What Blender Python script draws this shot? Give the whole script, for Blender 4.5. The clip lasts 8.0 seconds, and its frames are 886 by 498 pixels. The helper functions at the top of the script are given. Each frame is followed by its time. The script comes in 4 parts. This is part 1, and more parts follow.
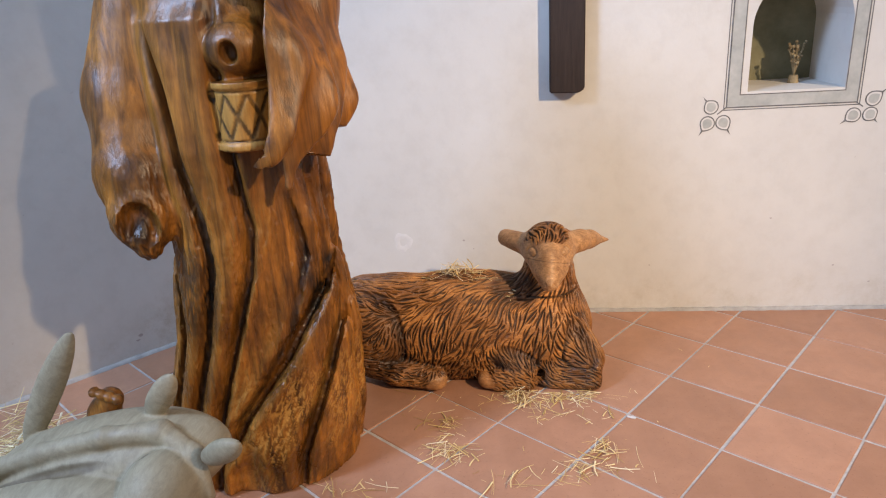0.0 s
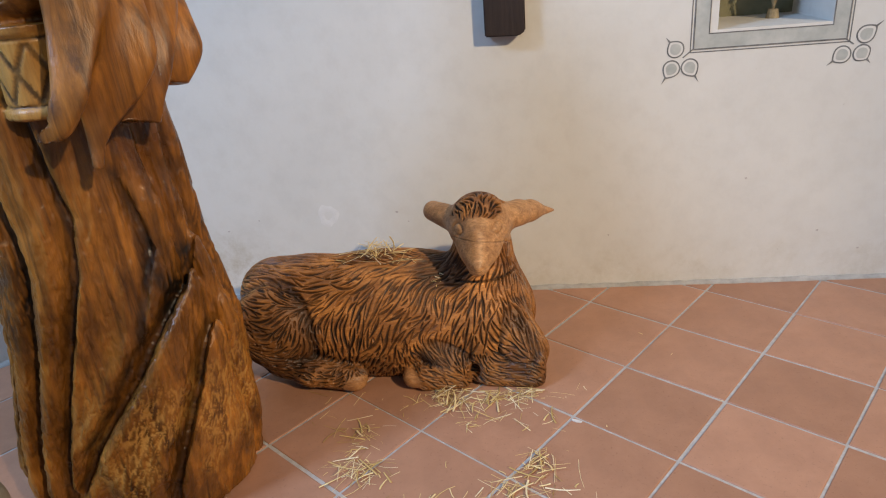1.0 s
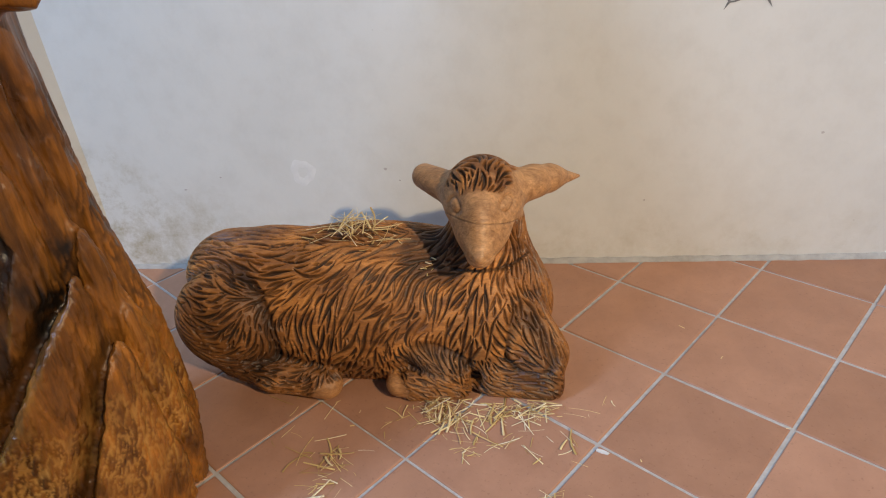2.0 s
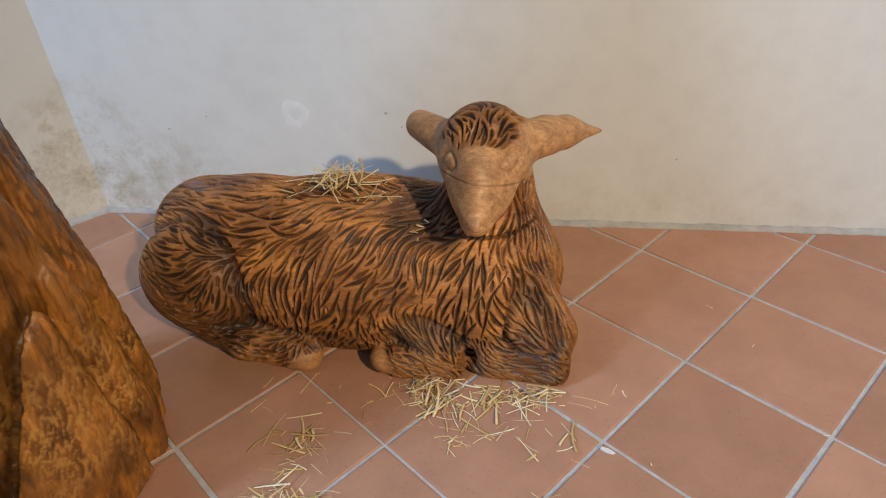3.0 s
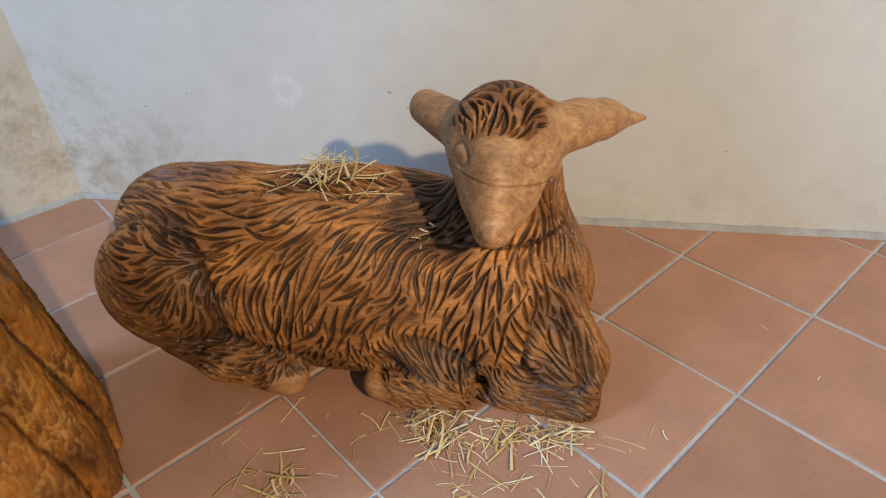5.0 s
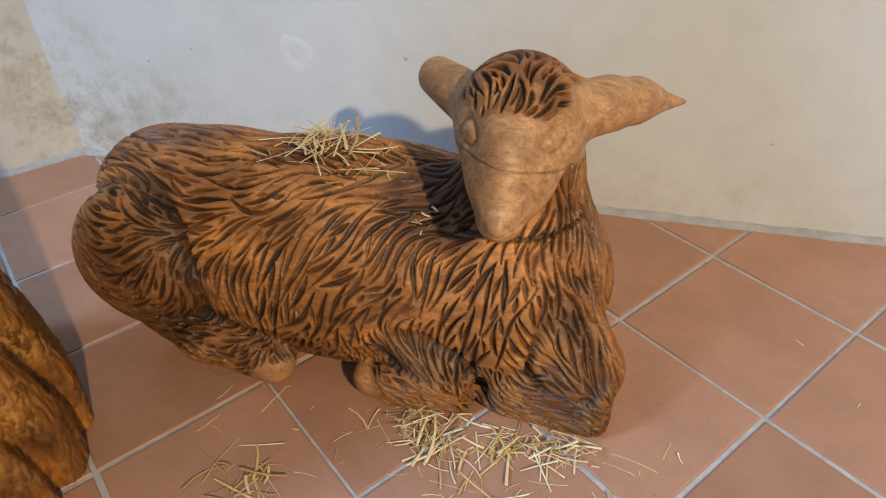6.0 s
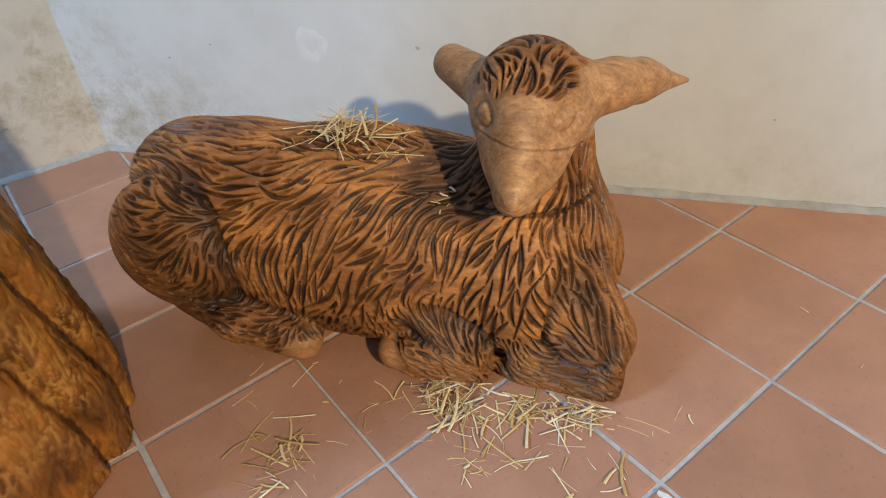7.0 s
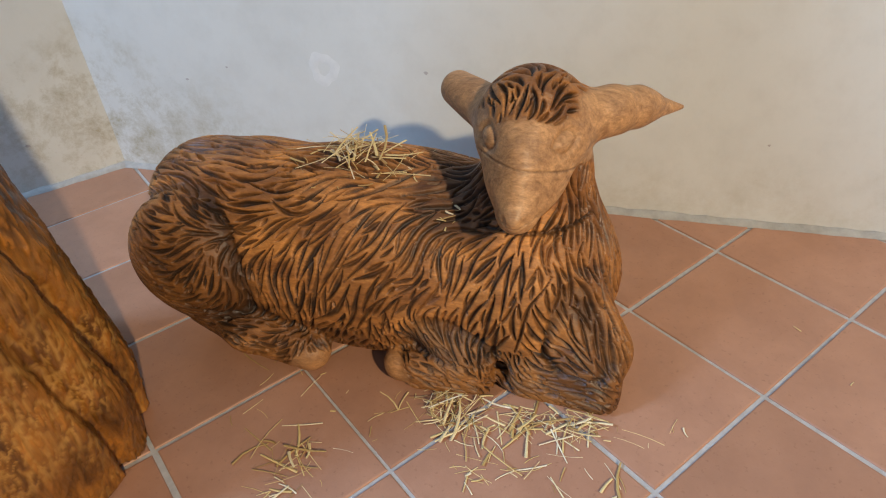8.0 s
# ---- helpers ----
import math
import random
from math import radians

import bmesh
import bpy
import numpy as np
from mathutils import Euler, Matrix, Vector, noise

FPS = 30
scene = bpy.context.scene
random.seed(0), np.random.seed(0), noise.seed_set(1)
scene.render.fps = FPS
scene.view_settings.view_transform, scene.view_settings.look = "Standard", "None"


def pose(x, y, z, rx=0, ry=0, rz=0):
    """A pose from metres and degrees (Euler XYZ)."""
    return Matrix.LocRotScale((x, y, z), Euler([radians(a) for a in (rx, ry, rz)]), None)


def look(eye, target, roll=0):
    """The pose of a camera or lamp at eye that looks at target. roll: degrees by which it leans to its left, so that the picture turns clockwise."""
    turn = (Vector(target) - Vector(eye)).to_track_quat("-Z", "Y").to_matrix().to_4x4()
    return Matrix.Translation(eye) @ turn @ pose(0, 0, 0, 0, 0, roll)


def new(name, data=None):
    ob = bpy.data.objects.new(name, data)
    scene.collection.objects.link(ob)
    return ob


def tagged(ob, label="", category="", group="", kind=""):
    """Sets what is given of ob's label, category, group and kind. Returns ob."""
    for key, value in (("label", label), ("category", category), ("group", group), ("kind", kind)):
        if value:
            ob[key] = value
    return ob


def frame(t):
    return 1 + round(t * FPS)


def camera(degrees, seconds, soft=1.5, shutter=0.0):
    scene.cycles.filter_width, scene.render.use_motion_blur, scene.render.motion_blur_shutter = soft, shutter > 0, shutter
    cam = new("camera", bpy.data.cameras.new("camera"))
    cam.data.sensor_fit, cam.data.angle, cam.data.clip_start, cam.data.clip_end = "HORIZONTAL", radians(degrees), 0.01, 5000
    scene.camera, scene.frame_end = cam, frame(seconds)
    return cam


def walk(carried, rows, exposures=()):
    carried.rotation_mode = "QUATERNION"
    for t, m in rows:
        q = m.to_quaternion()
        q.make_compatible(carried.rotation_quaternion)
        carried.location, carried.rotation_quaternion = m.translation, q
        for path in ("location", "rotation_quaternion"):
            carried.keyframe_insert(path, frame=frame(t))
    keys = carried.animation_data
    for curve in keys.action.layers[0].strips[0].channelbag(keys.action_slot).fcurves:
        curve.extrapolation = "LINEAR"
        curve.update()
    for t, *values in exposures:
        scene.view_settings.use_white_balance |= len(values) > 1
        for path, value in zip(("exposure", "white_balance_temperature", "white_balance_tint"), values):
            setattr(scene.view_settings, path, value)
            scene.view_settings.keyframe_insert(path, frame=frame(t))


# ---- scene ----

# ---------------- camera and its walk ----------------
cam = camera(66.61, 8.0, soft=1.1)
# seconds, x, y, z, yaw, pitch, roll
ROWS = [
    (0.0, 0.1003, -1.8862, 1.2986, 7.38, -19.92, -3.79),
    (0.5, 0.2535, -1.7176, 1.2683, 7.39, -21.23, -3.21),
    (1.0, 0.2985, -1.5005, 1.2158, 7.24, -23.70, -5.23),
    (1.5, 0.2890, -1.2554, 1.1885, 7.30, -25.92, -6.22),
    (1.7, 0.2880, -1.1651, 1.1698, 7.60, -27.30, -5.90),
    (2.8, 0.3411, -0.8517, 1.0732, 13.29, -34.03, -5.75),
    (3.0, 0.3381, -0.8408, 1.0638, 12.44, -34.22, -4.95),
    (3.5, 0.3393, -0.8064, 1.0413, 12.66, -34.91, -4.22),
    (4.0, 0.3336, -0.7787, 1.0357, 12.76, -36.00, -4.82),
    (4.5, 0.3055, -0.7246, 1.0090, 12.60, -36.41, -4.01),
    (4.7, 0.2986, -0.6870, 0.9972, 13.43, -35.81, -5.37),
    (5.8, 0.3120, -0.5075, 0.9205, 16.19, -37.05, -2.04),
    (6.0, 0.3095, -0.5098, 0.9201, 16.74, -37.96, -2.90),
    (6.5, 0.3069, -0.5484, 0.9308, 17.50, -38.88, -4.58),
    (7.0, 0.3114, -0.5694, 0.9408, 17.84, -38.71, -5.10),
    (7.5, 0.3155, -0.5822, 0.9492, 18.11, -37.96, -5.52),
    (8.0, 0.3245, -0.6121, 0.9659, 18.19, -36.93, -4.58),
]
walk(cam, [(t, pose(x, y, z, 90 + pitch, 0, yaw) @ pose(0, 0, 0, 0, 0, roll)) for t, x, y, z, yaw, pitch, roll in ROWS],
     exposures=[(0.0, 0.03, 6950, 20), (0.6, -0.30, 6750, 16), (1.5, -0.27, 6550, 13), (4.0, -0.26, 6350, 10), (6.0, -0.15, 6200, 9), (8.0, -0.17, 6200, 8.5)])

# ---------------- world and lights ----------------
WALL_Y = 0.841
LEFT_X, RIGHT_X, REAR_Y, TOP_Z = -3.6, 4.2, -4.3, 5.6
WIN_Y0, WIN_Y1, WIN_Z0, WIN_Z1 = -3.55, -2.25, 3.55, 5.05

world = bpy.data.worlds.new("sky")
scene.world = world
world.use_nodes = True
sky = world.node_tree.nodes.new("ShaderNodeTexSky")
sky.sky_type, sky.sun_disc, sky.sun_elevation, sky.sun_rotation = "NISHITA", False, radians(35), radians(200)
world.node_tree.links.new(sky.outputs[0], world.node_tree.nodes["Background"].inputs[0])
world.node_tree.nodes["Background"].inputs[1].default_value = 0.1


def area_lamp(name, m, width, height, watts, colour):
    data = bpy.data.lights.new(name, "AREA")
    data.shape, data.size, data.size_y, data.energy, data.color = "RECTANGLE", width, height, watts, colour
    ob = new(name, data)
    ob.matrix_world = m
    return ob


# daylight that falls in through the window, and the warm halogen flood on its bracket
WIN_MID = Vector((LEFT_X, (WIN_Y0 + WIN_Y1) / 2, (WIN_Z0 + WIN_Z1) / 2))
area_lamp("window_daylight", look(WIN_MID, WIN_MID + Vector((1.0, 0.8, -0.75))), 1.15, 1.35, 390, (0.40, 0.63, 1.0))
LAMP = Vector((3.80, -3.90, 3.90))
LAMP_AIM = (0.35, 0.5, 0.3)
beam = bpy.data.lights.new("halogen_beam", "SPOT")
beam.energy, beam.color, beam.spot_size, beam.spot_blend, beam.shadow_soft_size = 1700, (1.0, 0.785, 0.50), radians(38), 1.0, 0.09
new("halogen_beam", beam).matrix_world = look(LAMP, LAMP_AIM)


# ---------------- materials ----------------
def material(name, rough=0.6, specular=0.5):
    mat = bpy.data.materials.new(name)
    mat.use_nodes = True
    bsdf = mat.node_tree.nodes["Principled BSDF"]
    bsdf.inputs["Roughness"].default_value = rough
    bsdf.inputs["Specular IOR Level"].default_value = specular
    return mat, mat.node_tree.nodes, mat.node_tree.links, bsdf


def noise_node(nodes, links, scale, detail=4.0, rough=0.6, stretch=None, distortion=0.0):
    coord = nodes.new("ShaderNodeTexCoord")
    tex = nodes.new("ShaderNodeTexNoise")
    tex.inputs["Scale"].default_value, tex.inputs["Detail"].default_value, tex.inputs["Roughness"].default_value = scale, detail, rough
    tex.inputs["Distortion"].default_value = distortion
    if stretch:
        mapping = nodes.new("ShaderNodeMapping")
        mapping.inputs["Scale"].default_value = stretch
        links.new(coord.outputs["Object"], mapping.inputs["Vector"])
        links.new(mapping.outputs[0], tex.inputs["Vector"])
    else:
        links.new(coord.outputs["Object"], tex.inputs["Vector"])
    return tex.outputs["Fac"]


def ramp(nodes, links, fac, stops):
    node = nodes.new("ShaderNodeValToRGB")
    ends = node.color_ramp.elements
    while len(ends) < len(stops):
        ends.new(0.5)
    for e, (at, colour) in zip(ends, stops):
        e.position = at
        e.color = (*colour, 1) if len(colour) == 3 else colour
    links.new(fac, node.inputs[0])
    return node.outputs[0]


def mix(nodes, links, fac, a, b, how="MIX"):
    node = nodes.new("ShaderNodeMix")
    node.data_type, node.blend_type = "RGBA", how
    for socket, value in ((node.inputs[0], fac), (node.inputs[6], a), (node.inputs[7], b)):
        if isinstance(value, (int, float)):
            socket.default_value = value
        elif isinstance(value, tuple):
            socket.default_value = (*value, 1)
        else:
            links.new(value, socket)
    return node.outputs[2]


def bump(nodes, links, bsdf, height, strength, distance=0.002, below=None):
    node = nodes.new("ShaderNodeBump")
    node.inputs["Strength"].default_value, node.inputs["Distance"].default_value = strength, distance
    links.new(height, node.inputs["Height"])
    if below:
        links.new(below, node.inputs["Normal"])
    links.new(node.outputs[0], bsdf.inputs["Normal"])
    return node.outputs[0]


def math_node(nodes, links, how, a, b=0.5, clamp=False):
    node = nodes.new("ShaderNodeMath")
    node.operation, node.use_clamp = how, clamp
    for socket, value in ((node.inputs[0], a), (node.inputs[1], b)):
        if isinstance(value, (int, float)):
            socket.default_value = value
        else:
            links.new(value, socket)
    return node.outputs[0]


def attribute(nodes, name):
    node = nodes.new("ShaderNodeAttribute")
    node.attribute_name = name
    return node.outputs["Fac"]


def plaster_material():
    mat, n, l, bsdf = material("lime_plaster", 0.9, 0.2)
    broad = ramp(n, l, noise_node(n, l, 1.3, 5, 0.6), [(0.3, (0.575, 0.568, 0.535)), (0.7, (0.645, 0.638, 0.60))])
    fine = ramp(n, l, noise_node(n, l, 14, 6, 0.65), [(0.30, (0.95, 0.945, 0.94)), (0.55, (1, 1, 1))])
    colour = mix(n, l, 1.0, broad, fine, "MULTIPLY")
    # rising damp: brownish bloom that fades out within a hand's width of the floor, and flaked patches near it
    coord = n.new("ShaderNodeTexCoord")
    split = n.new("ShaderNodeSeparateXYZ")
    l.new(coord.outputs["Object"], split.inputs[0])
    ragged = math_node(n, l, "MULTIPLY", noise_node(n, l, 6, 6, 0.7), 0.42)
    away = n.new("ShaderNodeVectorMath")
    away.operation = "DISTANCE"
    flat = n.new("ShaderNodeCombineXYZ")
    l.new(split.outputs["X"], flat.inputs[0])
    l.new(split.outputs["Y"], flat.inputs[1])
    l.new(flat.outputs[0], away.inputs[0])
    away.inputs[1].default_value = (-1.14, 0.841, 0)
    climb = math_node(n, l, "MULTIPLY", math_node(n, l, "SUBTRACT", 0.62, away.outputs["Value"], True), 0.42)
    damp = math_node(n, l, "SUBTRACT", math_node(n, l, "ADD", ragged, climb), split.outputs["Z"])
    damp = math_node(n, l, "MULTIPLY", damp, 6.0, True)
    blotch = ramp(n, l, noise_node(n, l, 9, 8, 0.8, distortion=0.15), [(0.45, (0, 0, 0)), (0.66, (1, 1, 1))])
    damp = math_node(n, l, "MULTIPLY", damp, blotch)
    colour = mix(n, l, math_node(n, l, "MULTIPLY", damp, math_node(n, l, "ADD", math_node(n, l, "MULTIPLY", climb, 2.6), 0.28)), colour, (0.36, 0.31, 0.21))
    specks = ramp(n, l, noise_node(n, l, 38, 3, 0.5), [(0.74, (0, 0, 0)), (0.78, (1, 1, 1))])
    colour = mix(n, l, math_node(n, l, "MULTIPLY", specks, 0.35), colour, (0.33, 0.29, 0.25))
    l.new(colour, bsdf.inputs["Base Color"])
    low = bump(n, l, bsdf, noise_node(n, l, 4, 4, 0.5), 0.30, 0.010)
    bump(n, l, bsdf, noise_node(n, l, 55, 5, 0.65), 0.16, 0.003, low)
    return mat


def terracotta_material():
    mat, n, l, bsdf = material("terracotta", 0.42, 0.4)
    info = n.new("ShaderNodeObjectInfo")
    each = ramp(n, l, info.outputs["Random"], [(0.0, (0.385, 0.200, 0.122)), (0.5, (0.44, 0.232, 0.144)), (1.0, (0.48, 0.260, 0.168))])
    cloud = ramp(n, l, noise_node(n, l, 7, 6, 0.65), [(0.3, (0.82, 0.78, 0.76)), (0.7, (1.05, 1.03, 1.0))])
    colour = mix(n, l, 1.0, each, cloud, "MULTIPLY")
    pits = ramp(n, l, noise_node(n, l, 90, 4, 0.6), [(0.28, (0.62, 0.58, 0.55)), (0.40, (1, 1, 1))])
    colour = mix(n, l, 0.6, colour, mix(n, l, 1.0, colour, pits, "MULTIPLY"))
    l.new(colour, bsdf.inputs["Base Color"])
    l.new(ramp(n, l, noise_node(n, l, 11, 5, 0.6), [(0.3, (0.34,) * 3), (0.7, (0.55,) * 3)]), bsdf.inputs["Roughness"])
    low = bump(n, l, bsdf, noise_node(n, l, 4, 3, 0.5), 0.25, 0.006)
    bump(n, l, bsdf, noise_node(n, l, 70, 5, 0.7), 0.18, 0.002, low)
    return mat


def plain_material(name, dark, light, rough=0.7, scale=20, strength=0.3, specular=0.4, stretch=None):
    mat, n, l, bsdf = material(name, rough, specular)
    tex = noise_node(n, l, scale, 5, 0.65, stretch)
    l.new(ramp(n, l, tex, [(0.3, dark), (0.7, light)]), bsdf.inputs["Base Color"])
    bump(n, l, bsdf, tex, strength, 0.003)
    return mat


def carved_material(name, wood_dark, wood_light, burnt, bare_dark, bare_light, rough, grain, relief=0.3, low_tone=0.5, streaky=1.0):
    """Carved wood: burnt-in tool strokes and painted shade (one mask) and unstained stretches ("bare") are kept with
    the carving.
    """
    mat, n, l, bsdf = material(name, rough, 0.5)
    grainy = noise_node(n, l, 9, 6, 0.62, grain, 0.8)
    cloud = noise_node(n, l, 5, 4, 0.6)
    wood = ramp(n, l, grainy, [(0.28, wood_dark), (0.68, wood_light)])
    tone = ramp(n, l, cloud, [(0.32, (low_tone * 1.1, low_tone, low_tone * 0.92)), (0.64, (1.10, 1.07, 1.0))])
    wood = mix(n, l, 1.0, wood, tone, "MULTIPLY")
    bare = ramp(n, l, noise_node(n, l, 11, 6, 0.68, grain, 1.2), [(0.28, bare_dark), (0.62, bare_light)])
    # darkens by the mask of the sheep's leg stain and painted nape and haunch shade
    wood = mix(n, l, attribute(n, "shade_stain"), wood, mix(n, l, 1.0, wood, (0.30, 0.28, 0.27), "MULTIPLY"))
    colour = mix(n, l, attribute(n, "bare"), wood, bare)
    uneven = ramp(n, l, noise_node(n, l, 16, 4, 0.6), [(0.25, (0.45,) * 3), (0.6, (1, 1, 1))])
    # painted shade of folds and hollows takes the burnt colour too
    colour = mix(n, l, math_node(n, l, "MULTIPLY", attribute(n, "stroke_shade"), uneven), colour, burnt)
    streak = ramp(n, l, noise_node(n, l, 55, 6, 0.75, grain, 0.6), [(0.30, (0.58, 0.54, 0.50)), (0.62, (1.12, 1.11, 1.10))])
    colour = mix(n, l, streaky, colour, streak, "MULTIPLY")
    l.new(colour, bsdf.inputs["Base Color"])
    l.new(ramp(n, l, cloud, [(0.3, (rough - 0.08,) * 3), (0.7, (rough + 0.12,) * 3)]), bsdf.inputs["Roughness"])
    rough_cut = bump(n, l, bsdf, noise_node(n, l, 12, 5, 0.65, grain), relief, 0.006)
    bump(n, l, bsdf, noise_node(n, l, 45, 5, 0.65, grain), relief, 0.002, rough_cut)
    return mat


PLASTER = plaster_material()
TERRACOTTA = terracotta_material()
GROUT = plain_material("cement_grout", (0.36, 0.34, 0.32), (0.52, 0.50, 0.48), 0.9, 40, 0.5)
CEMENT = plain_material("cement_fillet", (0.30, 0.29, 0.27), (0.45, 0.43, 0.40), 0.9, 25, 0.5)
DARKWOOD = plain_material("dark_stained_wood", (0.016, 0.010, 0.009), (0.035, 0.022, 0.018), 0.55, 18, 0.3, 0.4, (6, 6, 0.5))
CEILING = plain_material("ceiling_plaster", (0.68, 0.65, 0.6), (0.76, 0.73, 0.68), 0.9, 6)
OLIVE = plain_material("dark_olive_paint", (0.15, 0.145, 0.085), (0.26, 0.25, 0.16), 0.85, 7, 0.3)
GREYGREEN = plain_material("grey_green_fresco", (0.33, 0.35, 0.33), (0.47, 0.48, 0.45), 0.9, 16, 0.2)
INK = plain_material("dark_fresco_line", (0.09, 0.09, 0.09), (0.22, 0.22, 0.21), 0.9, 30, 0.1)
def straw_material():
    mat, n, l, bsdf = material("straw", 0.5, 0.4)
    geo = n.new("ShaderNodeNewGeometry")
    each = ramp(n, l, geo.outputs["Random Per Island"], [(0.0, (0.40, 0.25, 0.09)), (0.25, (0.70, 0.50, 0.19)), (0.65, (0.90, 0.72, 0.37)), (1.0, (0.95, 0.88, 0.68))])
    l.new(mix(n, l, 1.0, each, ramp(n, l, noise_node(n, l, 60, 4, 0.6), [(0.3, (0.78, 0.74, 0.7)), (0.7, (1, 1, 1))]), "MULTIPLY"), bsdf.inputs["Base Color"])
    return mat


STRAW = straw_material()
BLUECLOTH = plain_material("blue_cloth", (0.035, 0.055, 0.085), (0.07, 0.095, 0.13), 0.9, 120, 0.4)
FRESH = plain_material("fresh_filler", (0.62, 0.61, 0.585), (0.70, 0.69, 0.66), 0.9, 30, 0.1)
SCAR = plain_material("grey_scar", (0.34, 0.31, 0.29), (0.48, 0.45, 0.42), 0.9, 60, 0.3)
WHITEWASH = plain_material("whitewash", (0.58, 0.575, 0.54), (0.64, 0.63, 0.595), 0.9, 20, 0.1)
DRIED = plain_material("dried_flower", (0.20, 0.145, 0.075), (0.38, 0.30, 0.17), 0.8, 40, 0.2)
METAL = plain_material("grey_metal", (0.25, 0.25, 0.25), (0.35, 0.35, 0.35), 0.45, 20, 0.1)
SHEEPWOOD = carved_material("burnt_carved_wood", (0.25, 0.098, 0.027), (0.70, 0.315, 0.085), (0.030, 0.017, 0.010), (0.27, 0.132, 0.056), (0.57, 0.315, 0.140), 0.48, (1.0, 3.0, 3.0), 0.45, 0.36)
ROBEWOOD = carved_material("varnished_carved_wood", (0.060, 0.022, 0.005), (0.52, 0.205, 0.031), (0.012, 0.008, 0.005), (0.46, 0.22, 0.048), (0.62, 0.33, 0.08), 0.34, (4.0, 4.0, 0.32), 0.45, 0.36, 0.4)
PALEWOOD = carved_material("pale_carved_wood", (0.20, 0.14, 0.07), (0.30, 0.22, 0.13), (0.10, 0.065, 0.03), (0.25, 0.200, 0.122), (0.36, 0.298, 0.190), 0.6, (3.0, 1.0, 3.0), 0.25, 0.6, 0.35)


from mathutils.kdtree import KDTree


# ---------------- mesh helpers ----------------
def finish(name, bm, mat, smooth=False):
    mesh = bpy.data.meshes.new(name)
    bm.to_mesh(mesh)
    bm.free()
    mesh.materials.append(mat)
    if smooth:
        mesh.shade_smooth()
    return mesh


def thing(name, bm, mat, label, category="", group="", kind="", smooth=False):
    return tagged(new(name, finish(name, bm, mat, smooth)), label, category, group, kind)


def part(name, bm, mat, parent, label="", smooth=False):
    ob = new(name, finish(name, bm, mat, smooth))
    ob.parent = parent
    return tagged(ob, label)


def prism(bm, points, z0, z1):
    """An upright block over the polygon of points (counter-clockwise)."""
    low = [bm.verts.new((x, y, z0)) for x, y in points]
    top = [bm.verts.new((x, y, z1)) for x, y in points]
    bm.faces.new(top)
    bm.faces.new(list(reversed(low)))
    k = len(points)
    for i in range(k):
        bm.faces.new((low[i], low[(i + 1) % k], top[(i + 1) % k], top[i]))


def box(bm, lo, hi, m=None):
    verts = bmesh.ops.create_cube(bm, size=1)["verts"]
    size = Vector(hi) - Vector(lo)
    mid = (Vector(hi) + Vector(lo)) / 2
    bmesh.ops.transform(bm, verts=verts, matrix=(m or Matrix()) @ Matrix.LocRotScale(mid, None, size))
    return verts


# ---------------- carving: solids by distance, skinned by a grid ----------------
def ell(p, c, r, turn=None):
    q = p - np.array(c)
    if turn is not None:
        q = q @ np.array(Euler([radians(a) for a in turn]).to_matrix())
    r = np.array(r)
    k0 = np.linalg.norm(q / r, axis=-1)
    k1 = np.linalg.norm(q / (r * r), axis=-1) + 1e-9
    return k0 * (k0 - 1.0) / k1


def cap(p, a, b, ra, rb):
    a, b = np.array(a), np.array(b)
    d = b - a
    h = np.clip(((p - a) @ d) / (d @ d), 0, 1)
    return np.linalg.norm(p - a - h[..., None] * d, axis=-1) - (ra + (rb - ra) * h)


def block(p, c, half, r, turn=None):
    q = p - np.array(c)
    if turn is not None:
        q = q @ np.array(Euler([radians(a) for a in turn]).to_matrix())
    q = np.abs(q) - (np.array(half) - r)
    return np.linalg.norm(np.maximum(q, 0), axis=-1) + np.minimum(q.max(-1), 0) - r


def join(d1, d2, k):
    h = np.clip(0.5 + 0.5 * (d2 - d1) / k, 0, 1)
    return d2 * (1 - h) + d1 * h - k * h * (1 - h)


def carve(d1, d2, k):
    return -join(-d1, d2, k)


def chain(p, points, k=0.02):
    d = None
    for (a, ra), (b, rb) in zip(points[:-1], points[1:]):
        e = cap(p, a, b, ra, rb)
        d = e if d is None else join(d, e, k)
    return d


